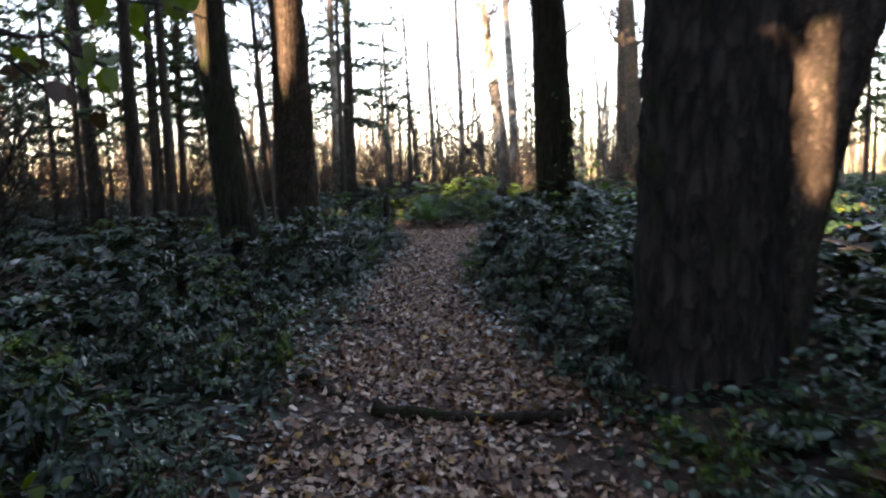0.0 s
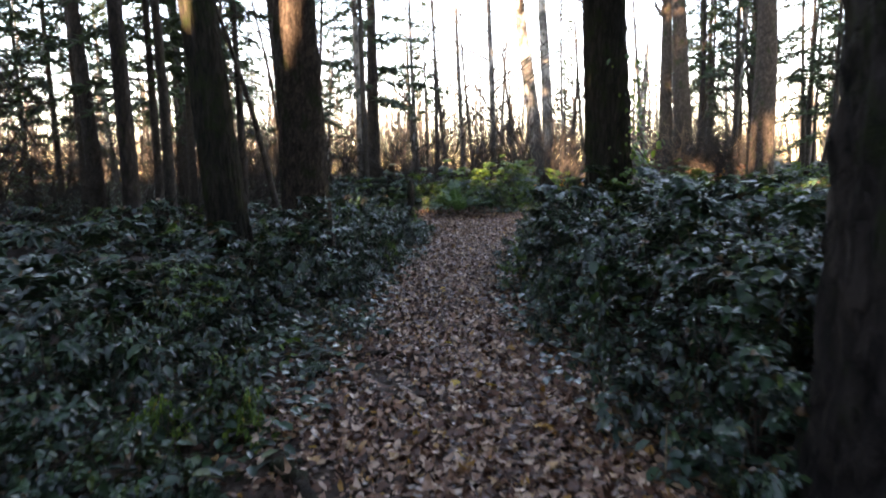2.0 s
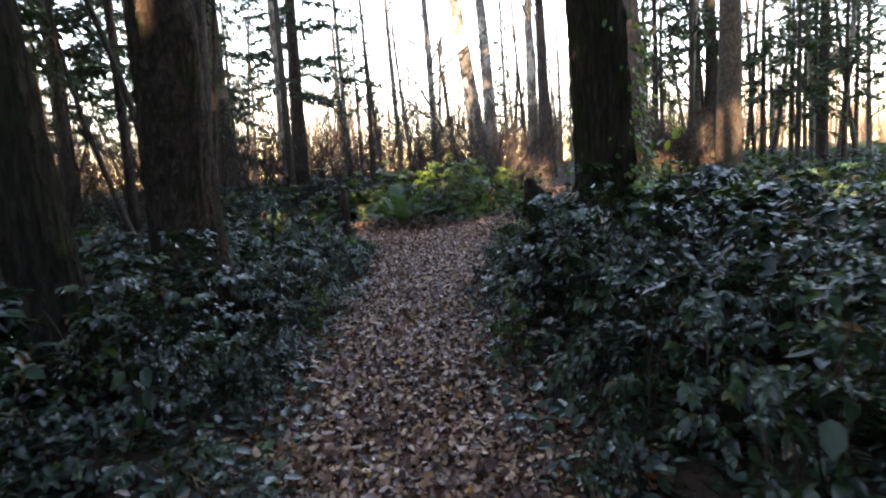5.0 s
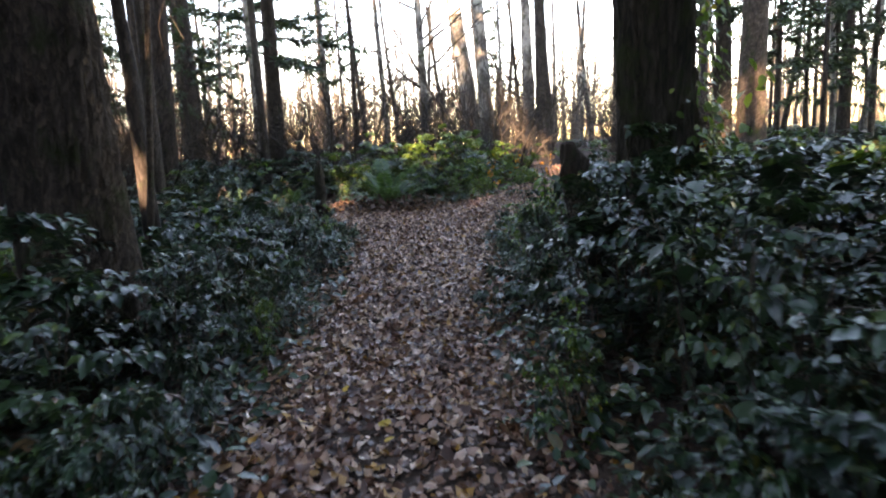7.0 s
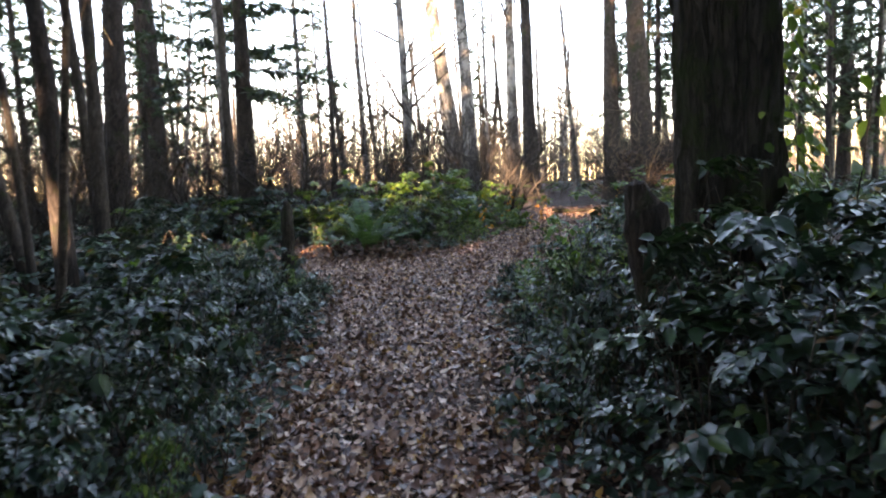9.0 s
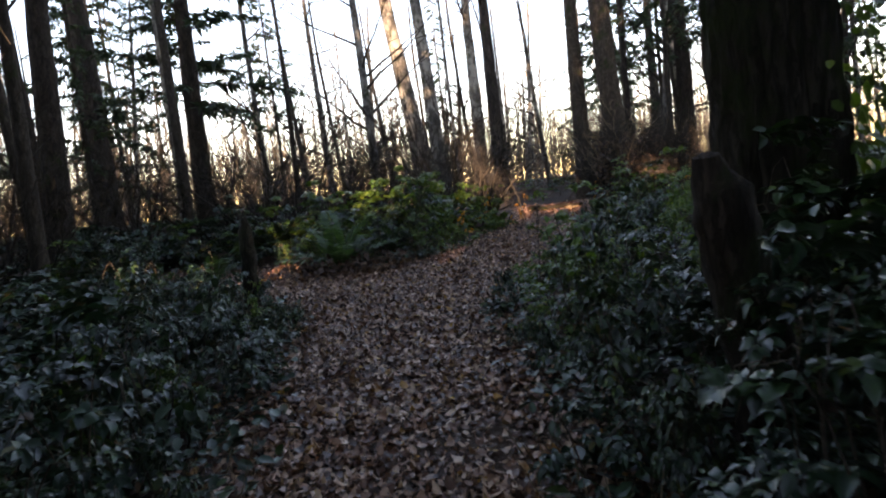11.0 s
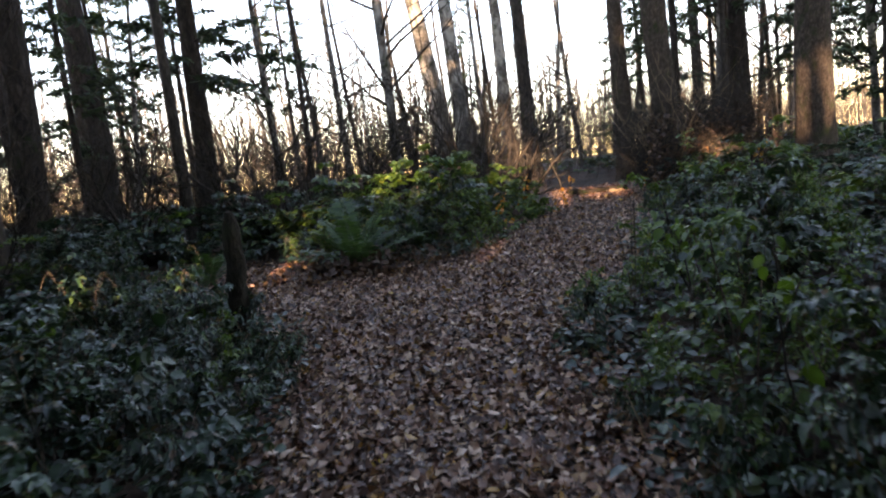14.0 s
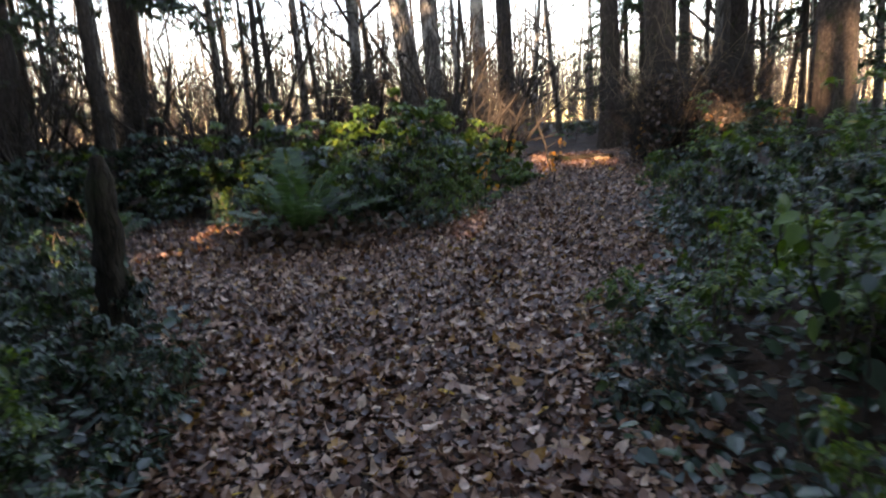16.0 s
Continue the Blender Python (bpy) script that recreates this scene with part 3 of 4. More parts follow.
def shade_crown(ob, z0, z1, reach, n, seed):
    """Spreading needle boughs high on a thick trunk, added out of view to shade the ground."""
    r = np.random.default_rng(seed)
    wood, green = Geo(), Geo()
    s = np.linspace(0, 1, 6)
    for i in range(n):
        z, a = z0 + (z1 - z0) * (i + r.uniform()) / n, r.uniform(0, 6.28)
        ln = reach * (1.1 - 0.6 * (z - z0) / (z1 - z0)) * r.uniform(0.6, 1.1)
        pts = np.stack([np.cos(a) * ln * s, np.sin(a) * ln * s, z + ln * (0.2 * s - r.uniform(0.2, 0.5) * s * s)], -1)
        tube(wood, pts, np.linspace(0.05, 0.01, 6), 4, cap=False)
        m = 90
        t = r.uniform(0.15, 1.0, m)
        pos = np.stack([np.interp(t, s, pts[:, j]) for j in range(3)], -1)
        side = np.where(r.uniform(size=m) < 0.5, -1, 1)
        head = np.stack([np.cos(a) * 0.7 - np.sin(a) * side, np.sin(a) * 0.7 + np.cos(a) * side, r.uniform(-0.7, 0.1, m)], -1) + r.normal(0, 0.3, (m, 3))
        scatter(green, BLADE, pos, np.array([0, 0, 1.0]) + r.normal(0, 0.4, (m, 3)), head, r.uniform(0.35, 0.8, m), 0.3)
    part("bough", wood, BARK_THIN, ob)
    tagged(part("needles", green, NEEDLES, ob), kind="stuff")


# crowns added above the view to dim the near undergrowth
for i, (ob, z0, z1, reach) in enumerate([(big, 8.0, 17, 5.0), (mossy, 8.5, 15, 3.8), (fir, 9.0, 19, 4.8), (thick, 9.0, 17, 4.6)]):
    shade_crown(ob, z0, z1, reach, 60, 400 + i)
ALDER = "grey alder with pale lichen patches and bare crown"
for i, (x, y, rad, h, lean, mat, lab, bow) in enumerate([
        (4.0, 36.8, 0.44, 19, (-0.14, 0), BARK_ALDER, ALDER, 0.2), (4.2, 34.2, 0.33, 18, (-0.05, 0), BARK_ALDER, ALDER, 0.1),
        (-3.95, 25, 0.13, 14, (0, 0), BARK_THIN, SLIM, 0),
        (6.6, 33.8, 0.31, 17, (0.0, 0), BARK_DARK, "slim dark tree standing beside the trail", 0),
        (8.85, 27.4, 0.40, 17, (-0.09, 0), BARK_FIR, "stout grey-brown tree above a bramble heap", 0.1),
        (9.84, 23.1, 0.40, 17, (0.0, 0), BARK_FIR, "thick trunk with a sunlit patch of pale bark", 0),
        (-7.31, 29.5, 0.42, 18, (0, 0), BARK_DARK, MOSSY, 0), (-6.05, 22.7, 0.28, 16, (0.06, 0), BARK_DARK, MOSSY, 0),
        (-3.5, 14.7, 0.11, 9, (-0.05, 0), BARK_DARK, "young dark stem among brambles", 0.1),
        (-6.5, 13.15, 0.17, 14, (0, 0), BARK_DARK, SLIM, 0), (-6.15, 14.0, 0.12, 12, (0, 0), BARK_THIN, SLIM, 0),
        (-5.7, 21.0, 0.12, 12, (-0.05, 0), BARK_THIN, SLIM, 0), (-6.72, 24, 0.15, 13, (-0.04, 0), BARK_DARK, SLIM, 0.1),
        (-5.3, 20, 0.14, 12, (0.02, 0), BARK_THIN, SLIM, 0), (-4.46, 27, 0.16, 15, (0, 0), BARK_ALDER, SLIM, 0),
        (9.1, 31, 0.34, 16, (0.0, 0), BARK_FIR, MOSSY, 0), (10.0, 29, 0.13, 14, (0.0, 0), BARK_DARK, SLIM, 0),
        (12.9, 30, 0.33, 16, (0.0, 0), BARK_DARK, MOSSY, 0), (14.4, 33, 0.2, 15, (0.0, 0), BARK_THIN, SLIM, 0),
        (7.4, 40, 0.36, 17, (0.0, 0), BARK_ALDER, ALDER, 0), (16.2, 38, 0.3, 16, (0.0, 0), BARK_THIN, MOSSY, 0),
        (15.6, 27, 0.22, 14, (0.0, 0), BARK_DARK, MOSSY, 0), (-4.5, 16.0, 0.085, 8, (-0.28, 0), BARK_THIN, 'thin curved dark stem leaning over brambles', 0.3), (-4.9, 15.6, 0.06, 7, (-0.2, 0), BARK_THIN, 'thin curved dark stem leaning over brambles', -0.3), (-4.2, 15.4, 0.05, 7, (-0.12, 0), BARK_THIN, 'thin curved dark stem leaning over brambles', 0.25),
        (-3.42, 14.2, 0.045, 8, (0.1, 0), BARK_FIR, 'thin brown stem leaning against a dark trunk', 0.1),
        (-9.5, 17.0, 0.2, 14, (-0.03, 0), BARK_DARK, SLIM, 0),
        (-8.2, 19.5, 0.13, 13, (0.03, 0), BARK_THIN, SLIM, 0), (-10.5, 24, 0.25, 15, (0.0, 0), BARK_DARK, MOSSY, 0)]):
    bare_tree("alder_tree" if mat is BARK_ALDER else "tree", foot(x, y), rad, h, lean, mat, lab, 100 + i, 0.45, 10, 14, 1.3, 0.02, 26, bow)

# slender trees of the woodland beyond, five kinds repeated
r = np.random.default_rng(21)
thin = [bare_tree("young_tree", foot(-9 + 5 * i, 44 + i), 0.06 + 0.022 * i, 10 + 1.2 * i, (r.normal(0, 0.04), 0), BARK_THIN if i % 2 else BARK_ALDER,
                  "slender bare young tree in the woodland", 200 + i, 0.15, 17, 6, 1.2, 0.02, 12, r.normal(0, 0.15), 1) for i in range(5)]
for i in range(190):
    y = r.uniform(29, 75)
    x = r.uniform(-0.85, 0.95) * y + r.normal(0, 2)
    if off_path(x, y) < 0.7 or (y < 40 and r.uniform() < 0.5):
        continue
    copy_thing(thin[r.integers(5)], Matrix.LocRotScale(foot(x, y), Euler((r.normal(0, 0.06), r.normal(0, 0.06), r.uniform(0, 6.28))), (r.uniform(0.7, 1.3),) * 2 + (r.uniform(0.6, 1.2),)))
for i in range(18):
    y = r.uniform(26, 38)
    x = r.uniform(-3, 3) if i < 6 else r.uniform(9.5, 22)
    copy_thing(thin[3 + i % 2], Matrix.LocRotScale(foot(x, y), Euler((r.normal(0, 0.05), r.normal(0, 0.05), r.uniform(0, 6.28))), (r.uniform(0.7, 1.1),) * 2 + (r.uniform(0.8, 1.1),)))
conifer("conifer", foot(-4.2, 28.4), 0.32, 18, "tall dark conifer with drooping boughs beyond the clearing", 310, 0.22, BARK_DARK, (0.02, 0), 0.2, 70)
conifer("conifer", foot(-5.9, 17.5), 0.11, 14, "slim dark conifer with drooping boughs", 311, 0.28, BARK_DARK, (0, 0), 0.16, 60)
firs = [conifer("conifer", foot((-8, -12.5, 13)[i], (34, 20, 36)[i]), 0.105, 14 + i, "dark conifer with drooping needle boughs", 300 + i, (0.12, 0.2, 0.3)[i]) for i in range(3)]
for x, y in [(-9.5, 26), (-14, 24), (-5.6, 33), (-11.5, 31), (-15, 28), (-17, 35), (-8.4, 18.5), (-11.5, 15.5), (-9, 21.5), (-12.5, 17.5), (-13.5, 20), (-10.5, 18), (-7.4, 16), (-10, 28.5), (-6.4, 26), (11, 28), (12, 33), (18.5, 24), (14.8, 29.5), (20, 31), (-2.4, 37), (-7.6, 31.5), (16, 28), (13, 24.5), (12.5, 31), (15, 25), (17, 31), (11.5, 36), (19, 27), (21, 36), (14.5, 21), (17.5, 22), (24, 30), (6.8, 46)]:
    copy_thing(firs[r.integers(3)], Matrix.LocRotScale(foot(x, y), Euler((0, 0, r.uniform(0, 6.28))), (r.uniform(0.8, 1.1),) * 3))

# conifers added at both sides, mostly out of view, to shade the undergrowth
for x, y, k in [(-9.6, 3.4, 2), (-8.4, 9.5, 2), (-9.5, 12.5, 2), (-9.2, 0.5, 2), (-10.4, 6.5, 0), (6.3, 1.0, 1), (6.8, 7.0, 2), (7.4, 12.0, 2)]:
    copy_thing(firs[k], Matrix.LocRotScale(foot(x, y), Euler((0, 0, r.uniform(0, 6.28))), (1.0, 1.0, 1.15)))

# unseen high-crowned conifers, added to shade the undergrowth on the left
tall = conifer("conifer", foot(-5.4, 3.2), 0.14, 17, "unseen tall conifer with a high crown added for shade", 320, 0.5, BARK_DARK, (0, 0), 0.24, 70)
for x, y in [(-6.6, 7.6), (-4.6, -1.0)]:
    copy_thing(tall, Matrix.LocRotScale(foot(x, y), Euler((0, 0, r.uniform(0, 6.28))), (1.0, 1.0, r.uniform(0.95, 1.1))))

# unseen evergreens added behind the walk's start to shade it; GAPS let sunbeams in
GAPS = [((-2.45, 10.4, 4.5), 1.15), ((-2.5, 10.4, 5.6), 1.2), ((-2.4, 10.4, 3.8), 0.8), ((2.72, 3.9, 1.8), 0.9), ((2.88, 3.9, 2.5), 1.0), ((3.1, 3.9, 3.2), 1.05), ((0.65, 22.3, 1.2), 0.85), ((-1.6, 22.3, 1.1), 0.8), ((4.9, 7.1, 0.9), 0.9), ((3.1, 36.4, 4.4), 1.0),
        ((9.7, 22.7, 2.5), 1.1), ((9.7, 22.7, 1.8), 1.1), ((4.8, 16.5, 1.0), 0.75), ((-1.6, 20.2, 0.2), 0.78), ((6.0, 28.0, 0.4), 0.95), ((6.9, 27.3, 0.5), 0.8), ((1.3, 25.0, 1.15), 0.75), ((2.0, 22.6, 1.2), 0.7),
        ((-0.9, 22.4, 1.1), 0.7), ((7.6, 24.2, 1.6), 0.75), ((8.3, 23.6, 1.3), 0.75), ((4.6, 8.6, 1.2), 0.9), ((5.2, 9.4, 1.2), 0.9), ((1.9, 20.2, 0.3), 0.6), ((2.6, 24.0, 1.2), 0.7)]
SUN = np.array(SUN_DIR)


def evergreen(x, y, height, spread, seed):
    """An unseen broad evergreen that blocks the sun: trunk and a deep crown of leaf sprays reaching to the ground."""
    r = np.random.default_rng(seed)
    ob = new("evergreen_tree")
    ob.location = foot(x, y)
    trunk, crown = Geo(), Geo()
    tube(trunk, trunk_line((0, 0, -0.2), (0, 0), height * 0.95, 0.03, r, 14), np.linspace(0.3, 0.04, 14), 10, 0.03, r)
    n = 2400
    z = r.uniform(0.02, 1, n) ** 0.85
    rad = spread * (1 - 0.72 * z) * r.uniform(0.25, 1.05, n) ** 0.5
    a = r.uniform(0, 6.28, n)
    pos = np.stack([rad * np.cos(a), rad * np.sin(a), z * height], -1)
    keep = np.ones(n, bool)
    # leaves on the sun rays towards chosen spots are left out
    for spot, wide in GAPS:
        w = pos + np.array(ob.location) - np.array(spot)
        keep &= np.linalg.norm(w - (w @ SUN)[:, None] * SUN, axis=1) > wide
    pos, a = pos[keep], a[keep]
    n = len(pos)
    out = np.stack([np.cos(a), np.sin(a), np.full(n, -0.4)], -1)
    scatter(crown, LEAF, pos, out * 0.7 + r.normal(0, 0.5, (n, 3)), out + r.normal(0, 0.6, (n, 3)), r.uniform(0.55, 0.9, n), 1.15, r.normal(0, 0.3, n))
    part("trunk", trunk, BARK_DARK, ob)
    tagged(part("crown", crown, NEEDLES, ob), kind="stuff")
    return tagged(ob, "unseen dense evergreen tree added to shade the walk", "tree", "evergreens")


r = np.random.default_rng(33)
for row, y0 in enumerate((-10, -14, -19)):
    for x0 in np.arange(-31, 24, 4.2):
        evergreen(x0 + r.uniform(-1, 1) + 2 * (row % 2), y0 + r.uniform(-1.2, 1.2), 13.1 - 0.11 * (y0 + 10) + r.uniform(-1.2, 1.2), r.uniform(3.4, 4.2), 500 + int(x0 * 7) + row * 1000)
# more unseen evergreens at both sides, added to cut low light
for y0 in np.arange(-6, 11, 4.0):
    evergreen(-13 + r.uniform(-1, 1), y0, r.uniform(11, 15), 3.4, 3000 + int(y0))
    evergreen(12.5 + r.uniform(-1, 1), y0, r.uniform(11, 15), 3.4, 3100 + int(y0))


# ---------------------------------------------------------------- brush and far woods
def thicket(name, x0, x1, y0, y1, n, height, mat, label, seed, sides=3, rad=0.007, twigs=7):
    """A tangle of bare shoots too fine to tell apart."""
    r = np.random.default_rng(seed)
    g = Geo()
    for _ in range(n):
        y = r.uniform(y0, y1)
        k = y / y1 if x1 - x0 > 30 else 1.0
        x = r.uniform(x0, x1) * k
        if off_path(x, y) < 0.3:
            continue
        h = height * r.uniform(0.45, 1.15)
        lean = r.normal(0, 0.42, 2)
        u = np.linspace(0, 1, 5)
        bend = r.normal(0, 0.2, 2)
        base = np.array(foot(x, y))
        pts = base + np.stack([(lean[0] * u + bend[0] * u * u) * h, (lean[1] * u + bend[1] * u * u) * h, h * (u - 0.15 * u * u)], -1)
        pts[1:] += np.cumsum(r.normal(0, 0.035 * h, (4, 3)), 0)
        s = rad * r.uniform(0.6, 1.6) * (0.6 + y / 40)
        tube(g, pts, np.linspace(s, s * 0.3, 5), sides, cap=False)
        for _ in range(twigs):
            k = r.uniform(0.15, 1)
            p = np.array([np.interp(k, u, pts[:, c]) for c in range(3)])
            d = r.normal(0, 0.6, 3) + np.array([0, 0, 0.45])
            ln = h * r.uniform(0.12, 0.4)
            q = p + np.linspace(0, 1, 4)[:, None] * d * ln + r.normal(0, 0.05, (4, 3)) * ln
            tube(g, q, np.linspace(s * 0.5, s * 0.2, 4), 3, cap=False)
            e = r.normal(0, 0.7, 3) + np.array([0, 0, 0.3])
            tube(g, q[2] + np.linspace(0, 1, 2)[:, None] * e * ln * 0.5, (s * 0.3, s * 0.15), 3, cap=False)
    return tagged(part(name, g, mat), label, "brush", "", "stuff")


thicket("tan_brush", -45, 50, 36, 62, 1500, 4.4, TWIG, "tan leafless brush along the far edge of the wood", 71)
thicket("pale_brush", -75, 80, 60, 85, 1500, 6.0, DRY, "pale sunlit brush closing the view beyond the wood", 76, 3, 0.012, 5)
thicket("brown_brush", -16, 18, 28, 42, 1000, 3.9, TWIG, "brown leafless brush under the trees", 72)


def bare_shrub(x, y, height, stems, seed):
    """A gnarled leafless shrub: crooked stems from one foot, forking into twigs."""
    r = np.random.default_rng(seed)
    ob = new("bare_shrub")
    ob.location = foot(x, y)
    for i in range(stems):
        g = Geo()
        a = 6.283 * i / stems + r.normal(0, 0.4)
        d = np.array([math.cos(a) * 0.45, math.sin(a) * 0.45, 1.0])
        grow(g, np.array([0.1 * math.cos(a), 0.1 * math.sin(a), -0.1]), d / np.linalg.norm(d), height * r.uniform(0.6, 1.0), r.uniform(0.03, 0.06), 2, r)
        part("stem", g, BARK_THIN, ob)
    return tagged(ob, "gnarled dark leafless shrub among the trees", "shrub", "bare shrubs")


r = np.random.default_rng(73)
for i, (x, y) in enumerate([(-4.9, 24.2), (-3.4, 25.6), (-2.3, 24.8), (-1.3, 26.5), (-0.2, 25.4), (0.9, 27.2), (2.6, 26.2), (-5.8, 27.5), (-2.9, 28.5), (1.8, 29.5), (4.3, 28.8), (3.5, 24.6), (-6.6, 20.5), (-7.6, 23.2), (-9.2, 12.0), (-10.4, 14.2), (-8.4, 10.4), (-11.0, 17.0), (-7.6, 17.6)]):
    bare_shrub(x, y, r.uniform(2.6, 4.2), 5, 730 + i)
thicket("dark_brush", -5, 3.4, 24.5, 29, 110, 2.6, BARK_THIN, "dark bare shrubs behind the clearing", 73, 3, 0.009, 11)
thicket("dark_brush", -16, -5, 13, 27, 560, 3.2, BARK_THIN, "dark bare shrubs between slim trunks", 74, 3, 0.009, 11)
thicket("bramble_heap", 5.9, 9.6, 24.2, 27.2, 800, 2.3, BARK_THIN, "heap of dead brown bramble canes", 75, 3, 0.008, 8)
thicket("dry_twigs", 6.8, 7.8, 24.5, 25.3, 36, 2.9, DRY, "pale dry twigs sticking out of a bramble heap", 78, 3, 0.009, 9)
r = np.random.default_rng(77)
_g = Geo()
_x, _y = r.uniform(5.8, 9.8, 5200), r.uniform(24, 27.4, 5200)
_z = ground_z(_x, _y) + r.uniform(0.05, 1, 5200) * (0.9 + 0.9 * np.sin(np.clip((_x - 5.6) / 4.2, 0, 1) * 3.14) + 0.3 * np.sin(_x * 3 + _y))
_k = off_path(_x, _y) > 0.25
scatter(_g, LEAF, np.stack([_x, _y, _z], -1)[_k], r.normal(0, 0.6, (_k.sum(), 3)) + np.array([0, -0.3, 0.6]), r.normal(0, 1, (_k.sum(), 3)), r.uniform(0.06, 0.14, _k.sum()))
tagged(part("dead_bramble_leaves", _g, DEAD), "withered brown leaves on a heap of dead canes", "brush", "", "stuff")
r = np.random.default_rng(81)
_g = Geo()
for _ in range(520):
    y = r.uniform(62, 140)
    x = r.uniform(-0.95, 1.05) * y
    h = r.uniform(8, 15)
    u = np.linspace(0, 1, 4)
    pts = np.array(foot(x, y)) + np.stack([r.normal(0, 0.08) * h * u, 0 * u, h * u], -1)
    tube(_g, pts, np.linspace(0.12, 0.03, 4) * r.uniform(0.6, 1.3), 4, cap=False)
    for _ in range(7):
        k = r.uniform(0.3, 1)
        p = pts[0] + (pts[-1] - pts[0]) * k
        d = r.normal(0, 0.6, 3) + np.array([0, 0, 0.8])
        tube(_g, p + np.linspace(0, 1, 3)[:, None] * d * h * 0.16, (0.05, 0.03, 0.015), 3, cap=False)
tagged(part("far_woods", _g, BARK_ALDER), "distant bare woodland at the horizon", "woods", "", "stuff")


# ---------------------------------------------------------------- things along the path
def weathered_post(x, y, height, rad, lean, label, name, seed, mat=ROTTEN, broken=0.1):
    r = np.random.default_rng(seed)
    g = Geo()
    u = np.linspace(0, 1, 18)
    line = np.stack([lean[0] * u * height, lean[1] * u * height, -0.1 + u * (height + 0.1)], -1) + r.normal(0, 0.006, (18, 3))
    tube(g, line, rad * (1.25 - 0.3 * u) * (1 + 0.35 * np.exp(-u * 9)) * (1 - 0.55 * smooth01((u - 0.86) / 0.14)), 16, 0.05, r)
    ob = part(name, g, mat)
    ob.location = foot(x, y)
    return tagged(ob, label, "stump")


weathered_post(-1.53, 16.73, 1.2, 0.085, (0.03, 0), "mossy rotten wooden post at the clearing's edge", "old_post", 1, BARK_MOSS)
weathered_post(1.36, 11.07, 1.24, 0.12, (-0.24, 0.0), "black leaning rotten stump in the brambles", "leaning_stump", 2)


def fern(x, y, fronds, length, seed, label):
    """A shuttlecock of arching fronds, each a rib with paired leaflets."""
    r = np.random.default_rng(seed)
    ob = new("fern")
    ob.location = foot(x, y)
    for i in range(fronds):
        g = Geo()
        a, ln = 6.283 * i / fronds + r.normal(0, 0.2), length * r.uniform(0.7, 1.1)
        rise = r.uniform(0.45, 1.55)
        u = np.linspace(0, 1, 9)
        d = np.array([math.cos(a), math.sin(a), 0])
        pts = u[:, None] * d * ln * (1.05 - 0.4 * rise) + np.stack([0 * u, 0 * u, ln * (rise * u - rise * 0.5 * u * u)], -1)
        tube(g, pts, np.linspace(0.007, 0.002, 9), 4)
        k = np.repeat(np.linspace(0.12, 0.99, 24), 2)
        side = np.tile([1, -1], 24)
        pos = np.stack([np.interp(k, u, pts[:, j]) for j in range(3)], -1)
        head = np.stack([-d[1] * side + d[0] * 0.35, d[0] * side + d[1] * 0.35, np.full(48, -0.12)], -1)
        rib = np.gradient(pts, axis=0)
        rib = np.stack([np.interp(k, u, rib[:, j]) for j in range(3)], -1)
        face = np.cross(rib / np.linalg.norm(rib, axis=1)[:, None], np.array([-d[1], d[0], 0.0]))
        scatter(g, BLADE, pos, face * np.sign(face[:, 2:] + 1e-6) + r.normal(0, 0.1, (48, 3)), head + rib * 1.5, ln * 0.17 * np.sin(np.clip(k, 0.05, 1) * 2.7 + 0.25) + 0.01, 0.2)
        part("frond", g, FERN, ob)
    return tagged(ob, label, "fern", "ferns")


fern(-0.4, 19.8, 18, 1.3, 1, "large sword fern with arching fronds beside the clearing")
fern(-2.6, 20.1, 12, 0.85, 2, "smaller fern with drooping fronds by the old post")
fern(-3.3, 18.7, 10, 0.7, 3, "small fern among brambles")
fern(0.6, 20.6, 12, 0.7, 4, "small fern among brambles")


def stick(name, a, b, rad, label, seed, mat=ROTTEN, cat="log", sides=10):
    r = np.random.default_rng(seed)
    g = Geo()
    u = np.linspace(0, 1, 12)[:, None]
    a, b = np.array(a, float), np.array(b, float)
    line = (b - a) * u + r.normal(0, 0.012, (12, 3)) + np.array([0, 0, 0.6]) * rad
    line[:, 2] += ground_z(a[0] + (b - a)[0] * u[:, 0], a[1] + (b - a)[1] * u[:, 0]) - float(ground_z(a[0], a[1]))
    tube(g, line, rad * (1 - 0.35 * u[:, 0]), sides, 0.06, r)
    ob = part(name, g, mat)
    ob.location = (a[0], a[1], float(ground_z(a[0], a[1])))
    return tagged(ob, label, cat)


stick("tree_root", (-0.5, 4.05, 0.02), (0.8, 3.7, 0.02), 0.058, "dark root crossing the leafy footpath", 11)
stick("short_log", (-1.15, 4.75, 0), (-0.75, 4.3, 0), 0.05, "short rotten log at the path's edge", 12)
stick("fallen_branch", (-1.5, 6.35, 0.02), (-0.45, 6.65, 0.02), 0.036, "dead branch lying at the path's edge", 13)
stick("fallen_log", (5.6, 27.4, 0.03), (7.4, 27.5, 0.03), 0.11, "dark fallen log across the trail", 14)
# the fallen log's sunlit cut end, added as a piece in pale colour
stick("split_log", (6.7, 27.15, 0.1), (7.1, 27.1, 0.12), 0.06, "short pale piece standing in for the fallen log's sunlit cut end", 19, DRY)
stick("wood_chunk", (-0.62, 11.4, 0), (-0.42, 11.36, 0), 0.04, "small dark lump of wood on the path", 15)
stick("fallen_branch", (0.1, 14.2, 0), (0.45, 13.9, 0), 0.012, "thin pale twig on the leaf litter", 16, DRY)


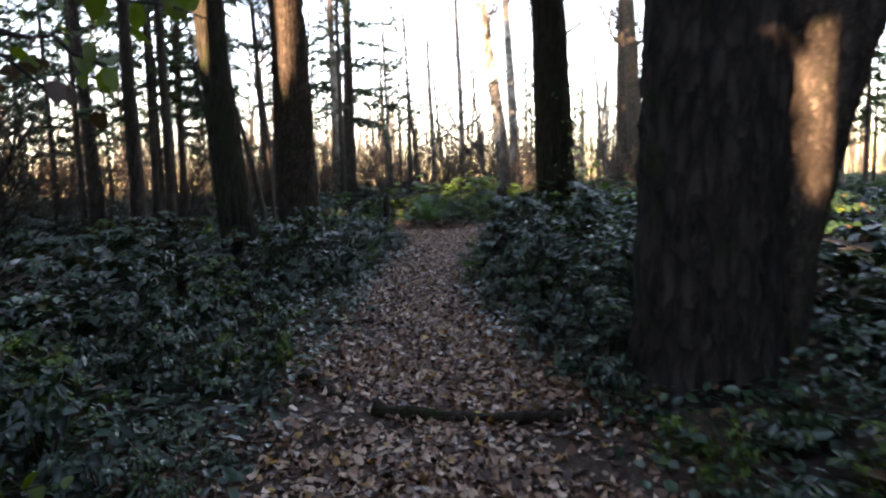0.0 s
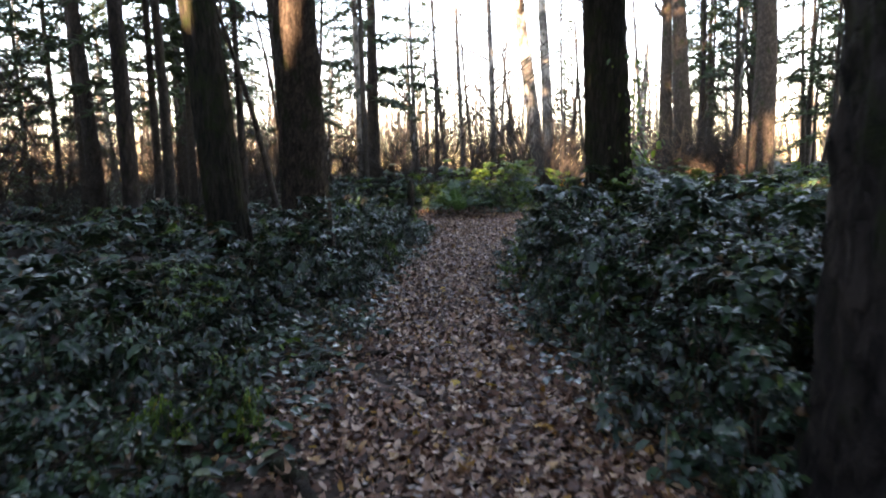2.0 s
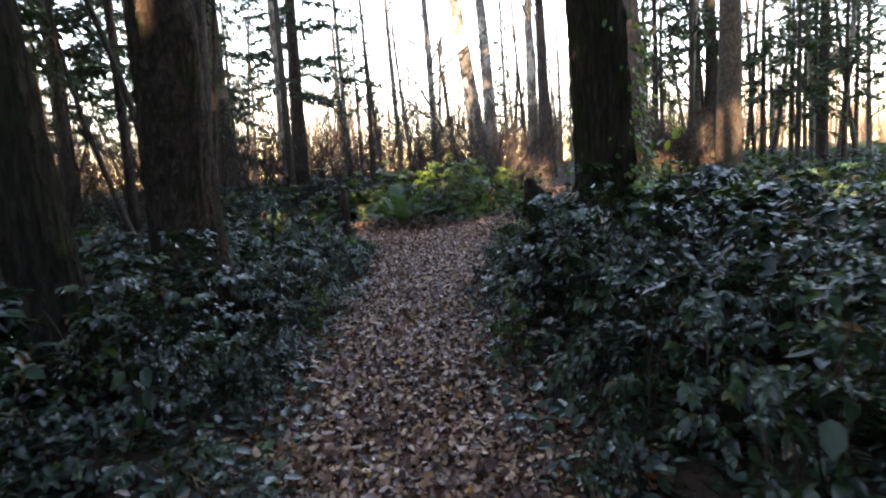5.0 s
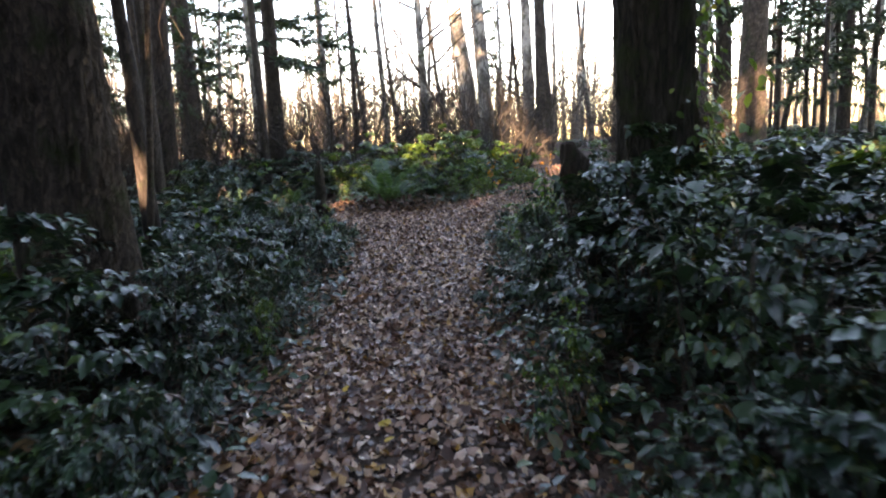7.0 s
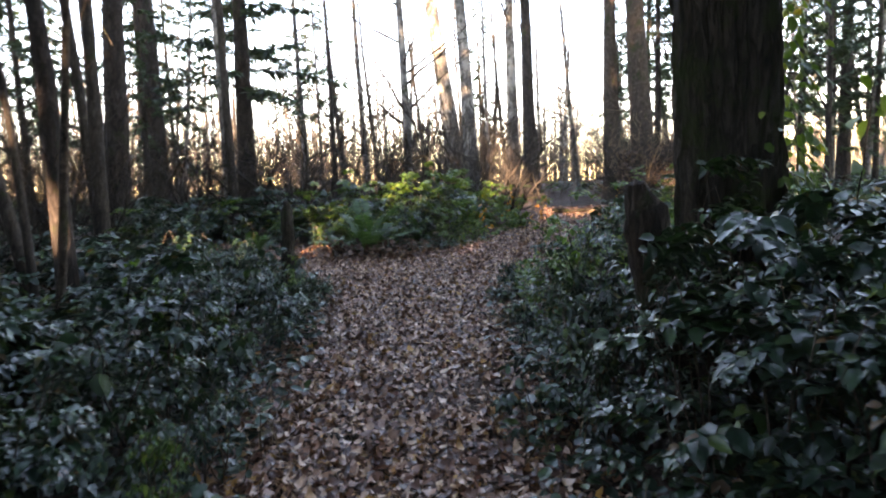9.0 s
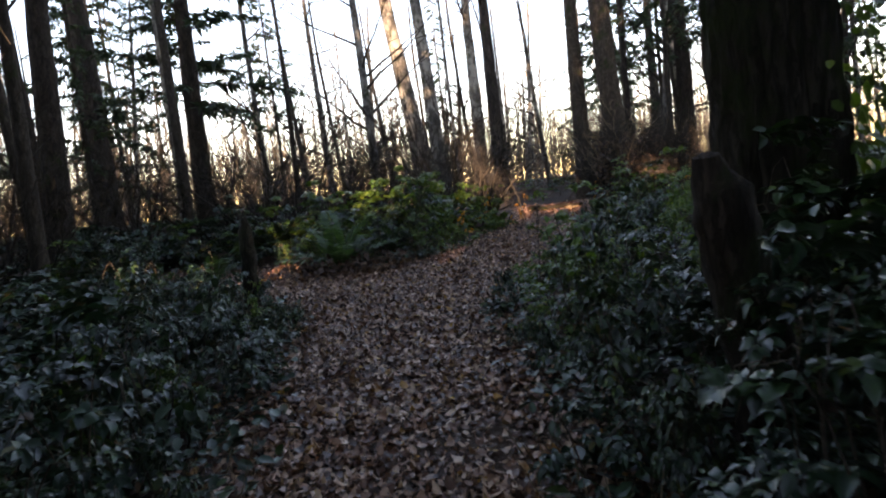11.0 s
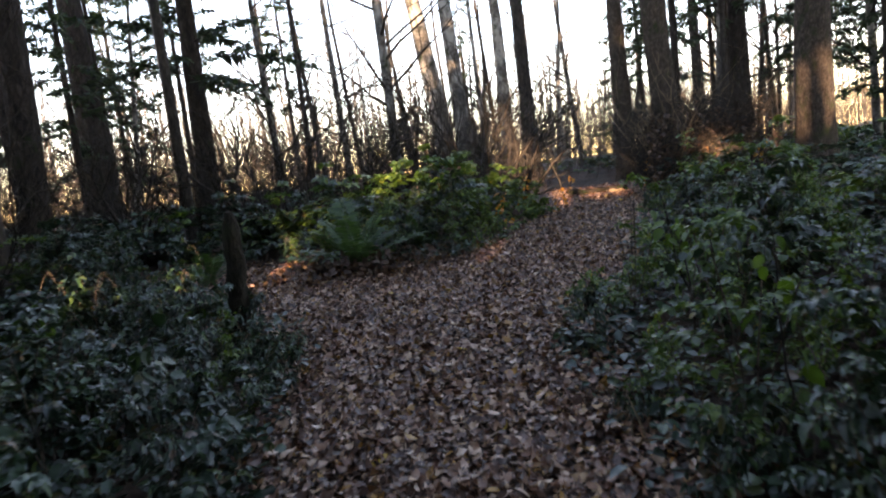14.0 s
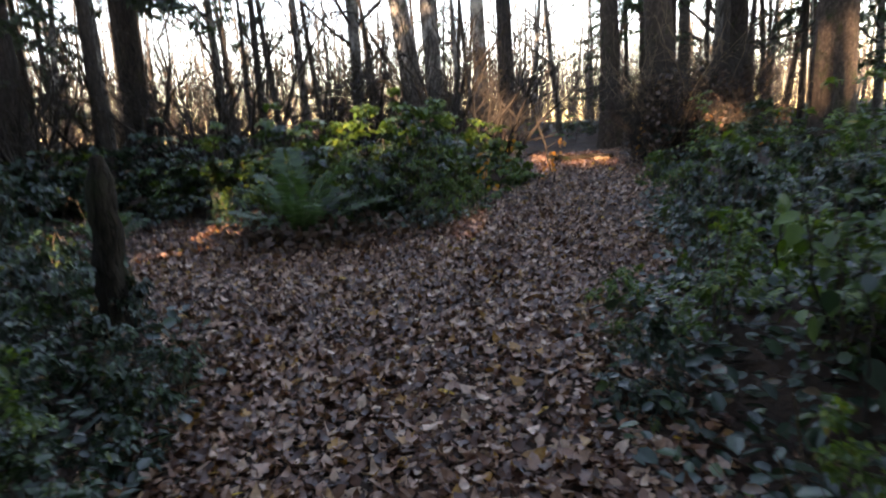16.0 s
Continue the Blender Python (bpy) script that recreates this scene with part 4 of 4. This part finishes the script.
def ivy(x, y, rad, z0, z1, n, seed):
    r = np.random.default_rng(seed)
    g = Geo()
    a, z = r.normal(-0.35, 0.6, n), z0 + (z1 - z0) * r.uniform(0, 1, n) ** 1.6
    out = np.stack([np.cos(a), np.sin(a), 0 * a], -1)
    pos = out * (rad + r.uniform(0.02, 0.3, n) ** 1.5)[:, None] + np.stack([0 * a, 0 * a, z], -1)
    scatter(g, LEAF, pos, out + np.array([0, 0, 0.5]) + r.normal(0, 0.3, (n, 3)), np.array([0, 0, -1.0]) + r.normal(0, 0.6, (n, 3)), r.uniform(0.06, 0.12, n))
    ob = part("ivy", g, FRESH)
    ob.location = foot(x, y)
    return tagged(ob, "green ivy leaves climbing a dark trunk", "ivy", "", "stuff")


for x, y, h, w, k in [(0.95, 10.4, 0.95, 0.8, 4), (1.4, 10.3, 1.0, 0.9, 4), (1.12, 10.75, 0.95, 0.7, 4), (0.8, 10.85, 0.6, 0.6, 2), (1.75, 10.75, 0.9, 0.9, 3), (1.15, 9.7, 0.95, 0.9, 4), (1.0, 9.0, 0.95, 0.8, 4), (-1.15, 14.6, 0.4, 0.75, 1), (-1.05, 15.3, 0.4, 0.7, 1), (-1.0, 15.9, 0.34, 0.65, 0), (-1.4, 15.8, 0.36, 0.75, 0), (-1.55, 15.0, 0.45, 0.8, 1), (-1.2, 13.9, 0.45, 0.75, 1), (-2.25, 10.0, 0.7, 0.85, 3), (-1.85, 10.15, 0.65, 0.8, 2), (-2.75, 9.95, 0.6, 0.8, 2), (-2.9, 8.7, 0.5, 0.8, 1), (-3.4, 8.75, 0.5, 0.8, 2)]:
    copy_thing(near_kinds[k][0], Matrix.LocRotScale((x, y, float(ground_z(x, y)) - 0.03), Euler((0, 0, 3 * x + y)), (w, w, h / HEIGHTS[k])))
for x, y, h, w, k in [(-1.6, 5.25, 0.42, 0.7, 1), (-1.35, 4.95, 0.34, 0.6, 0), (-1.75, 4.8, 0.36, 0.6, 0), (1.75, 14.0, 0.75, 0.8, 3), (2.0, 13.4, 0.8, 0.8, 3), (1.6, 13.2, 0.6, 0.7, 2), (2.2, 15.0, 0.7, 0.8, 2)]:
    copy_thing(fresh_kinds[k][0], Matrix.LocRotScale((x, y, float(ground_z(x, y)) - 0.03), Euler((0, 0, 3 * x + y)), (w, w, h / HEIGHTS[k])))
ivy(2.3, 12.2, 0.42, 0.3, 2.9, 420, 5)


def leafy_branch(base, reach, n, seed, label, mat=None, size=(0.07, 0.13)):
    """A drooping twig with large leaves, each one a piece of its own."""
    r = np.random.default_rng(seed)
    ob = new("leafy_branch")
    ob.location = base
    g = Geo()
    u = np.linspace(0, 1, 10)
    line = np.stack([reach[0] * u, reach[1] * u, reach[2] * u - 0.25 * u * u], -1) + r.normal(0, 0.012, (10, 3))
    tube(g, line, np.linspace(0.008 if reach[2] > 0.5 else 0.018, 0.003, 10), 6)
    part("twig", g, BARK_THIN, ob)
    one = Geo()
    scatter(one, FOLDED, np.zeros((1, 3)), np.array([[0, 0, 1.0]]), np.array([[1.0, 0, 0]]), np.array([1.0]), 1.2)
    me = one.mesh("leaf", mat or HAZEL)
    for i in range(n):
        k = r.uniform(0.2, 1)
        leaf = part("leaf", me, None, ob)
        leaf.location = [np.interp(k, u, line[:, j]) + r.normal(0, 0.05) for j in range(3)]
        leaf.rotation_euler = (r.normal(0, 0.6), r.uniform(0.2, 1.3), r.uniform(0, 6.28))
        leaf.scale = (r.uniform(*size),) * 3
    return tagged(ob, label, "branch")


leafy_branch((-2.3, 2.2, 2.35), (1.5, 0.1, 0.0), 26, 3, "thin branch with yellow-green leaves overhanging the path")
leafy_branch((-2.4, 1.7, 0.1), (0.9, 0.5, 0.6), 14, 4, "low shoot with large yellow-green leaves in the brambles")
leafy_branch((-2.0, 2.6, 2.2), (0.9, -0.3, -0.05), 14, 6, "thin branch with yellow-green leaves overhanging the path")

for i, (x, y, n) in enumerate([(2.9, 22.8, 12), (3.9, 22.9, 14), (6.9, 25.3, 14), (7.6, 24.3, 12), (8.4, 23.2, 12), (2.0, 20.6, 14), (3.3, 22.2, 10), (-2.9, 14.6, 12), (-2.6, 15.4, 12)]):
    leafy_branch(foot(x, y), (0.25 - 0.1 * (i % 3), -0.2, 1.15 if i < 6 else 0.95), n, 40 + i, "thin shoot with orange autumn leaves among brambles", AUTUMN if i < 7 else FRESH, (0.06, 0.12))

leafy_branch((-2.1, 2.3, 2.15), (0.75, 0.0, -0.05), 18, 17, "thin twig with dark withered leaves overhanging the path", DEAD, (0.06, 0.12))
r = np.random.default_rng(55)
for i in range(26):
    y = r.uniform(3.5, 18)
    left = i % 2
    x = (np.interp(y, PATH_Y, PATH_L) - r.uniform(0.4, 1.0)) if left else (np.interp(y, PATH_Y, PATH_R) + r.uniform(0.5, 1.1))
    if any(math.hypot(x - a, y - c) < d for a, c, d in TREES_AT):
        continue
    h = bush_height(x, y, float(off_path(x, y)))
    leafy_branch(foot(x, y), (r.uniform(0.0, 0.25) * (1 if left else -1), r.uniform(-0.4, 0.3), h + r.uniform(0.1, 0.35)), 11, 150 + i, "arching bramble cane with dark green leaflets beside the path", FRESH if i % 5 == 0 else BRAMBLE, (0.07, 0.13))

for i, (x, y, dx, dz) in enumerate([(2.1, 11.4, 0.3, 0.8), (2.45, 11.5, 0.3, 0.95), (2.75, 11.6, 0.2, 1.2), (2.95, 11.8, -0.1, 2.0), (1.5, 11.6, -0.1, 0.9), (2.9, 11.5, 0.3, 0.9)]):
    leafy_branch(foot(x, y), (dx, -0.25, dz), 13, 260 + i, "climbing shoot with green leaves beside a thick trunk", FRESH if i == 3 else BRAMBLE, (0.08, 0.15))
for i, (pts, rad) in enumerate([([(1.7, 22.9, 0), (1.35, 22.7, 1.5), (0.7, 22.6, 2.75), (0.1, 22.5, 2.7), (-0.6, 22.4, 2.3)], 0.022), ([(1.5, 22.8, 0.2), (1.1, 22.6, 1.9), (0.5, 22.5, 1.85), (-0.3, 22.4, 1.65)], 0.026), ([(4.6, 24.6, 0), (4.0, 24.2, 1.6), (3.4, 24.0, 2.1), (2.9, 23.9, 1.9)], 0.02)]):
    _g, _r = Geo(), np.random.default_rng(360 + i)
    _p, _k = np.array(pts), np.linspace(0, 1, len(pts))
    _u = np.linspace(0, 1, 16)
    _l = np.stack([np.interp(_u, _k, _p[:, j]) for j in range(3)], -1)
    _l[1:-1] = (_l[:-2] + _l[1:-1] * 2 + _l[2:]) / 4
    _l += _r.normal(0, 0.012, (16, 3)) - _p[0]
    tube(_g, _l, np.linspace(rad, rad * 0.35, 16), 6, 0.05, _r)
    for k in _r.integers(4, 15, 5):
        _d = _r.normal(0, 0.3, 3) + np.array([-0.2, 0, 0.1])
        tube(_g, _l[k] + np.linspace(0, 1, 4)[:, None] * _d, np.linspace(rad * 0.4, rad * 0.12, 4), 4, cap=False)
    _o = part("dead_branch", _g, BARK_THIN)
    _o.location = foot(*pts[0][:2])
    tagged(_o, "long dead branch arching over the green shrubs", "branch")

# dry grass along the path's edges, and withered fronds under the fern
_g = Geo()
x, y = r.uniform(-4, 5, 16000), r.uniform(0, 22, 16000)
o = off_path(x, y)
keep = (o > -0.1) & (o < 0.55) & (np.sin(1.3 * y + x) + np.sin(2.9 * y) > 0.3)
x, y = x[keep], y[keep]
n = len(x)
scatter(_g, BLADE, np.stack([x, y, ground_z(x, y)], -1), r.normal(0, 1, (n, 3)), np.array([0, 0, 1.0]) + r.normal(0, 0.45, (n, 3)), r.uniform(0.15, 0.42, n), 0.022)
tagged(part("dry_grass", _g, DRY), "dry straw-coloured grass along the path's edge", "grass", "", "stuff")
_g = Geo()
n = 420
x, y = -0.4 + r.normal(0, 0.6, n), 19.55 + r.normal(0, 0.25, n)
scatter(_g, LEAF, np.stack([x, y, ground_z(x, y) + r.uniform(0.03, 0.25, n)], -1), r.normal(0, 0.6, (n, 3)) + np.array([0, -0.4, 0.8]), r.normal(0, 1, (n, 3)), r.uniform(0.06, 0.13, n))
tagged(part("withered_leaves", _g, DEAD), "withered reddish brown leaves heaped under the fern", "fallen leaves", "", "stuff")

# single fallen leaves that lie proud of the litter
_one = Geo()
scatter(_one, FOLDED, np.zeros((1, 3)), np.array([[0, 0, 1.0]]), np.array([[1.0, 0, 0]]), np.array([1.0]), 1.2, np.array([0.25]))
pale, golden = _one.mesh("fallen_leaf", LITTER), _one.mesh("fallen_leaf", YELLOW)
r = np.random.default_rng(91)
_x, _y = litter_places(900, 2.2, 19, -1.6, 2.4, 0.1, r)
for i, (x, y) in enumerate(zip(_x[:290], _y[:290])):
    leaf = part("fallen_leaf", golden if i % 6 == 0 else pale, None, ground)
    leaf.location = (x, y, float(ground_z(x, y)) + 0.035)
    leaf.rotation_euler = (r.normal(0, 0.2), r.normal(0, 0.2), r.uniform(0, 6.28))
    leaf.scale = (r.uniform(0.05, 0.09),) * 3
for x, y, size in [(0.51, 4.1, 0.14), (-0.07, 3.95, 0.1), (0.21, 3.9, 0.09), (0.45, 13.0, 0.12), (0.3, 15.4, 0.1), (-0.2, 6.0, 0.12), (0.0, 5.9, 0.1), (1.1, 14.6, 0.1), (-0.4, 9.4, 0.09)]:
    leaf = part("fallen_leaf", golden, None, ground, "large yellow leaf")
    leaf.location = (x, y, float(ground_z(x, y)) + 0.045)
    leaf.rotation_euler = (-0.25, 0.1, 40 * x)
    leaf.scale = (size,) * 3
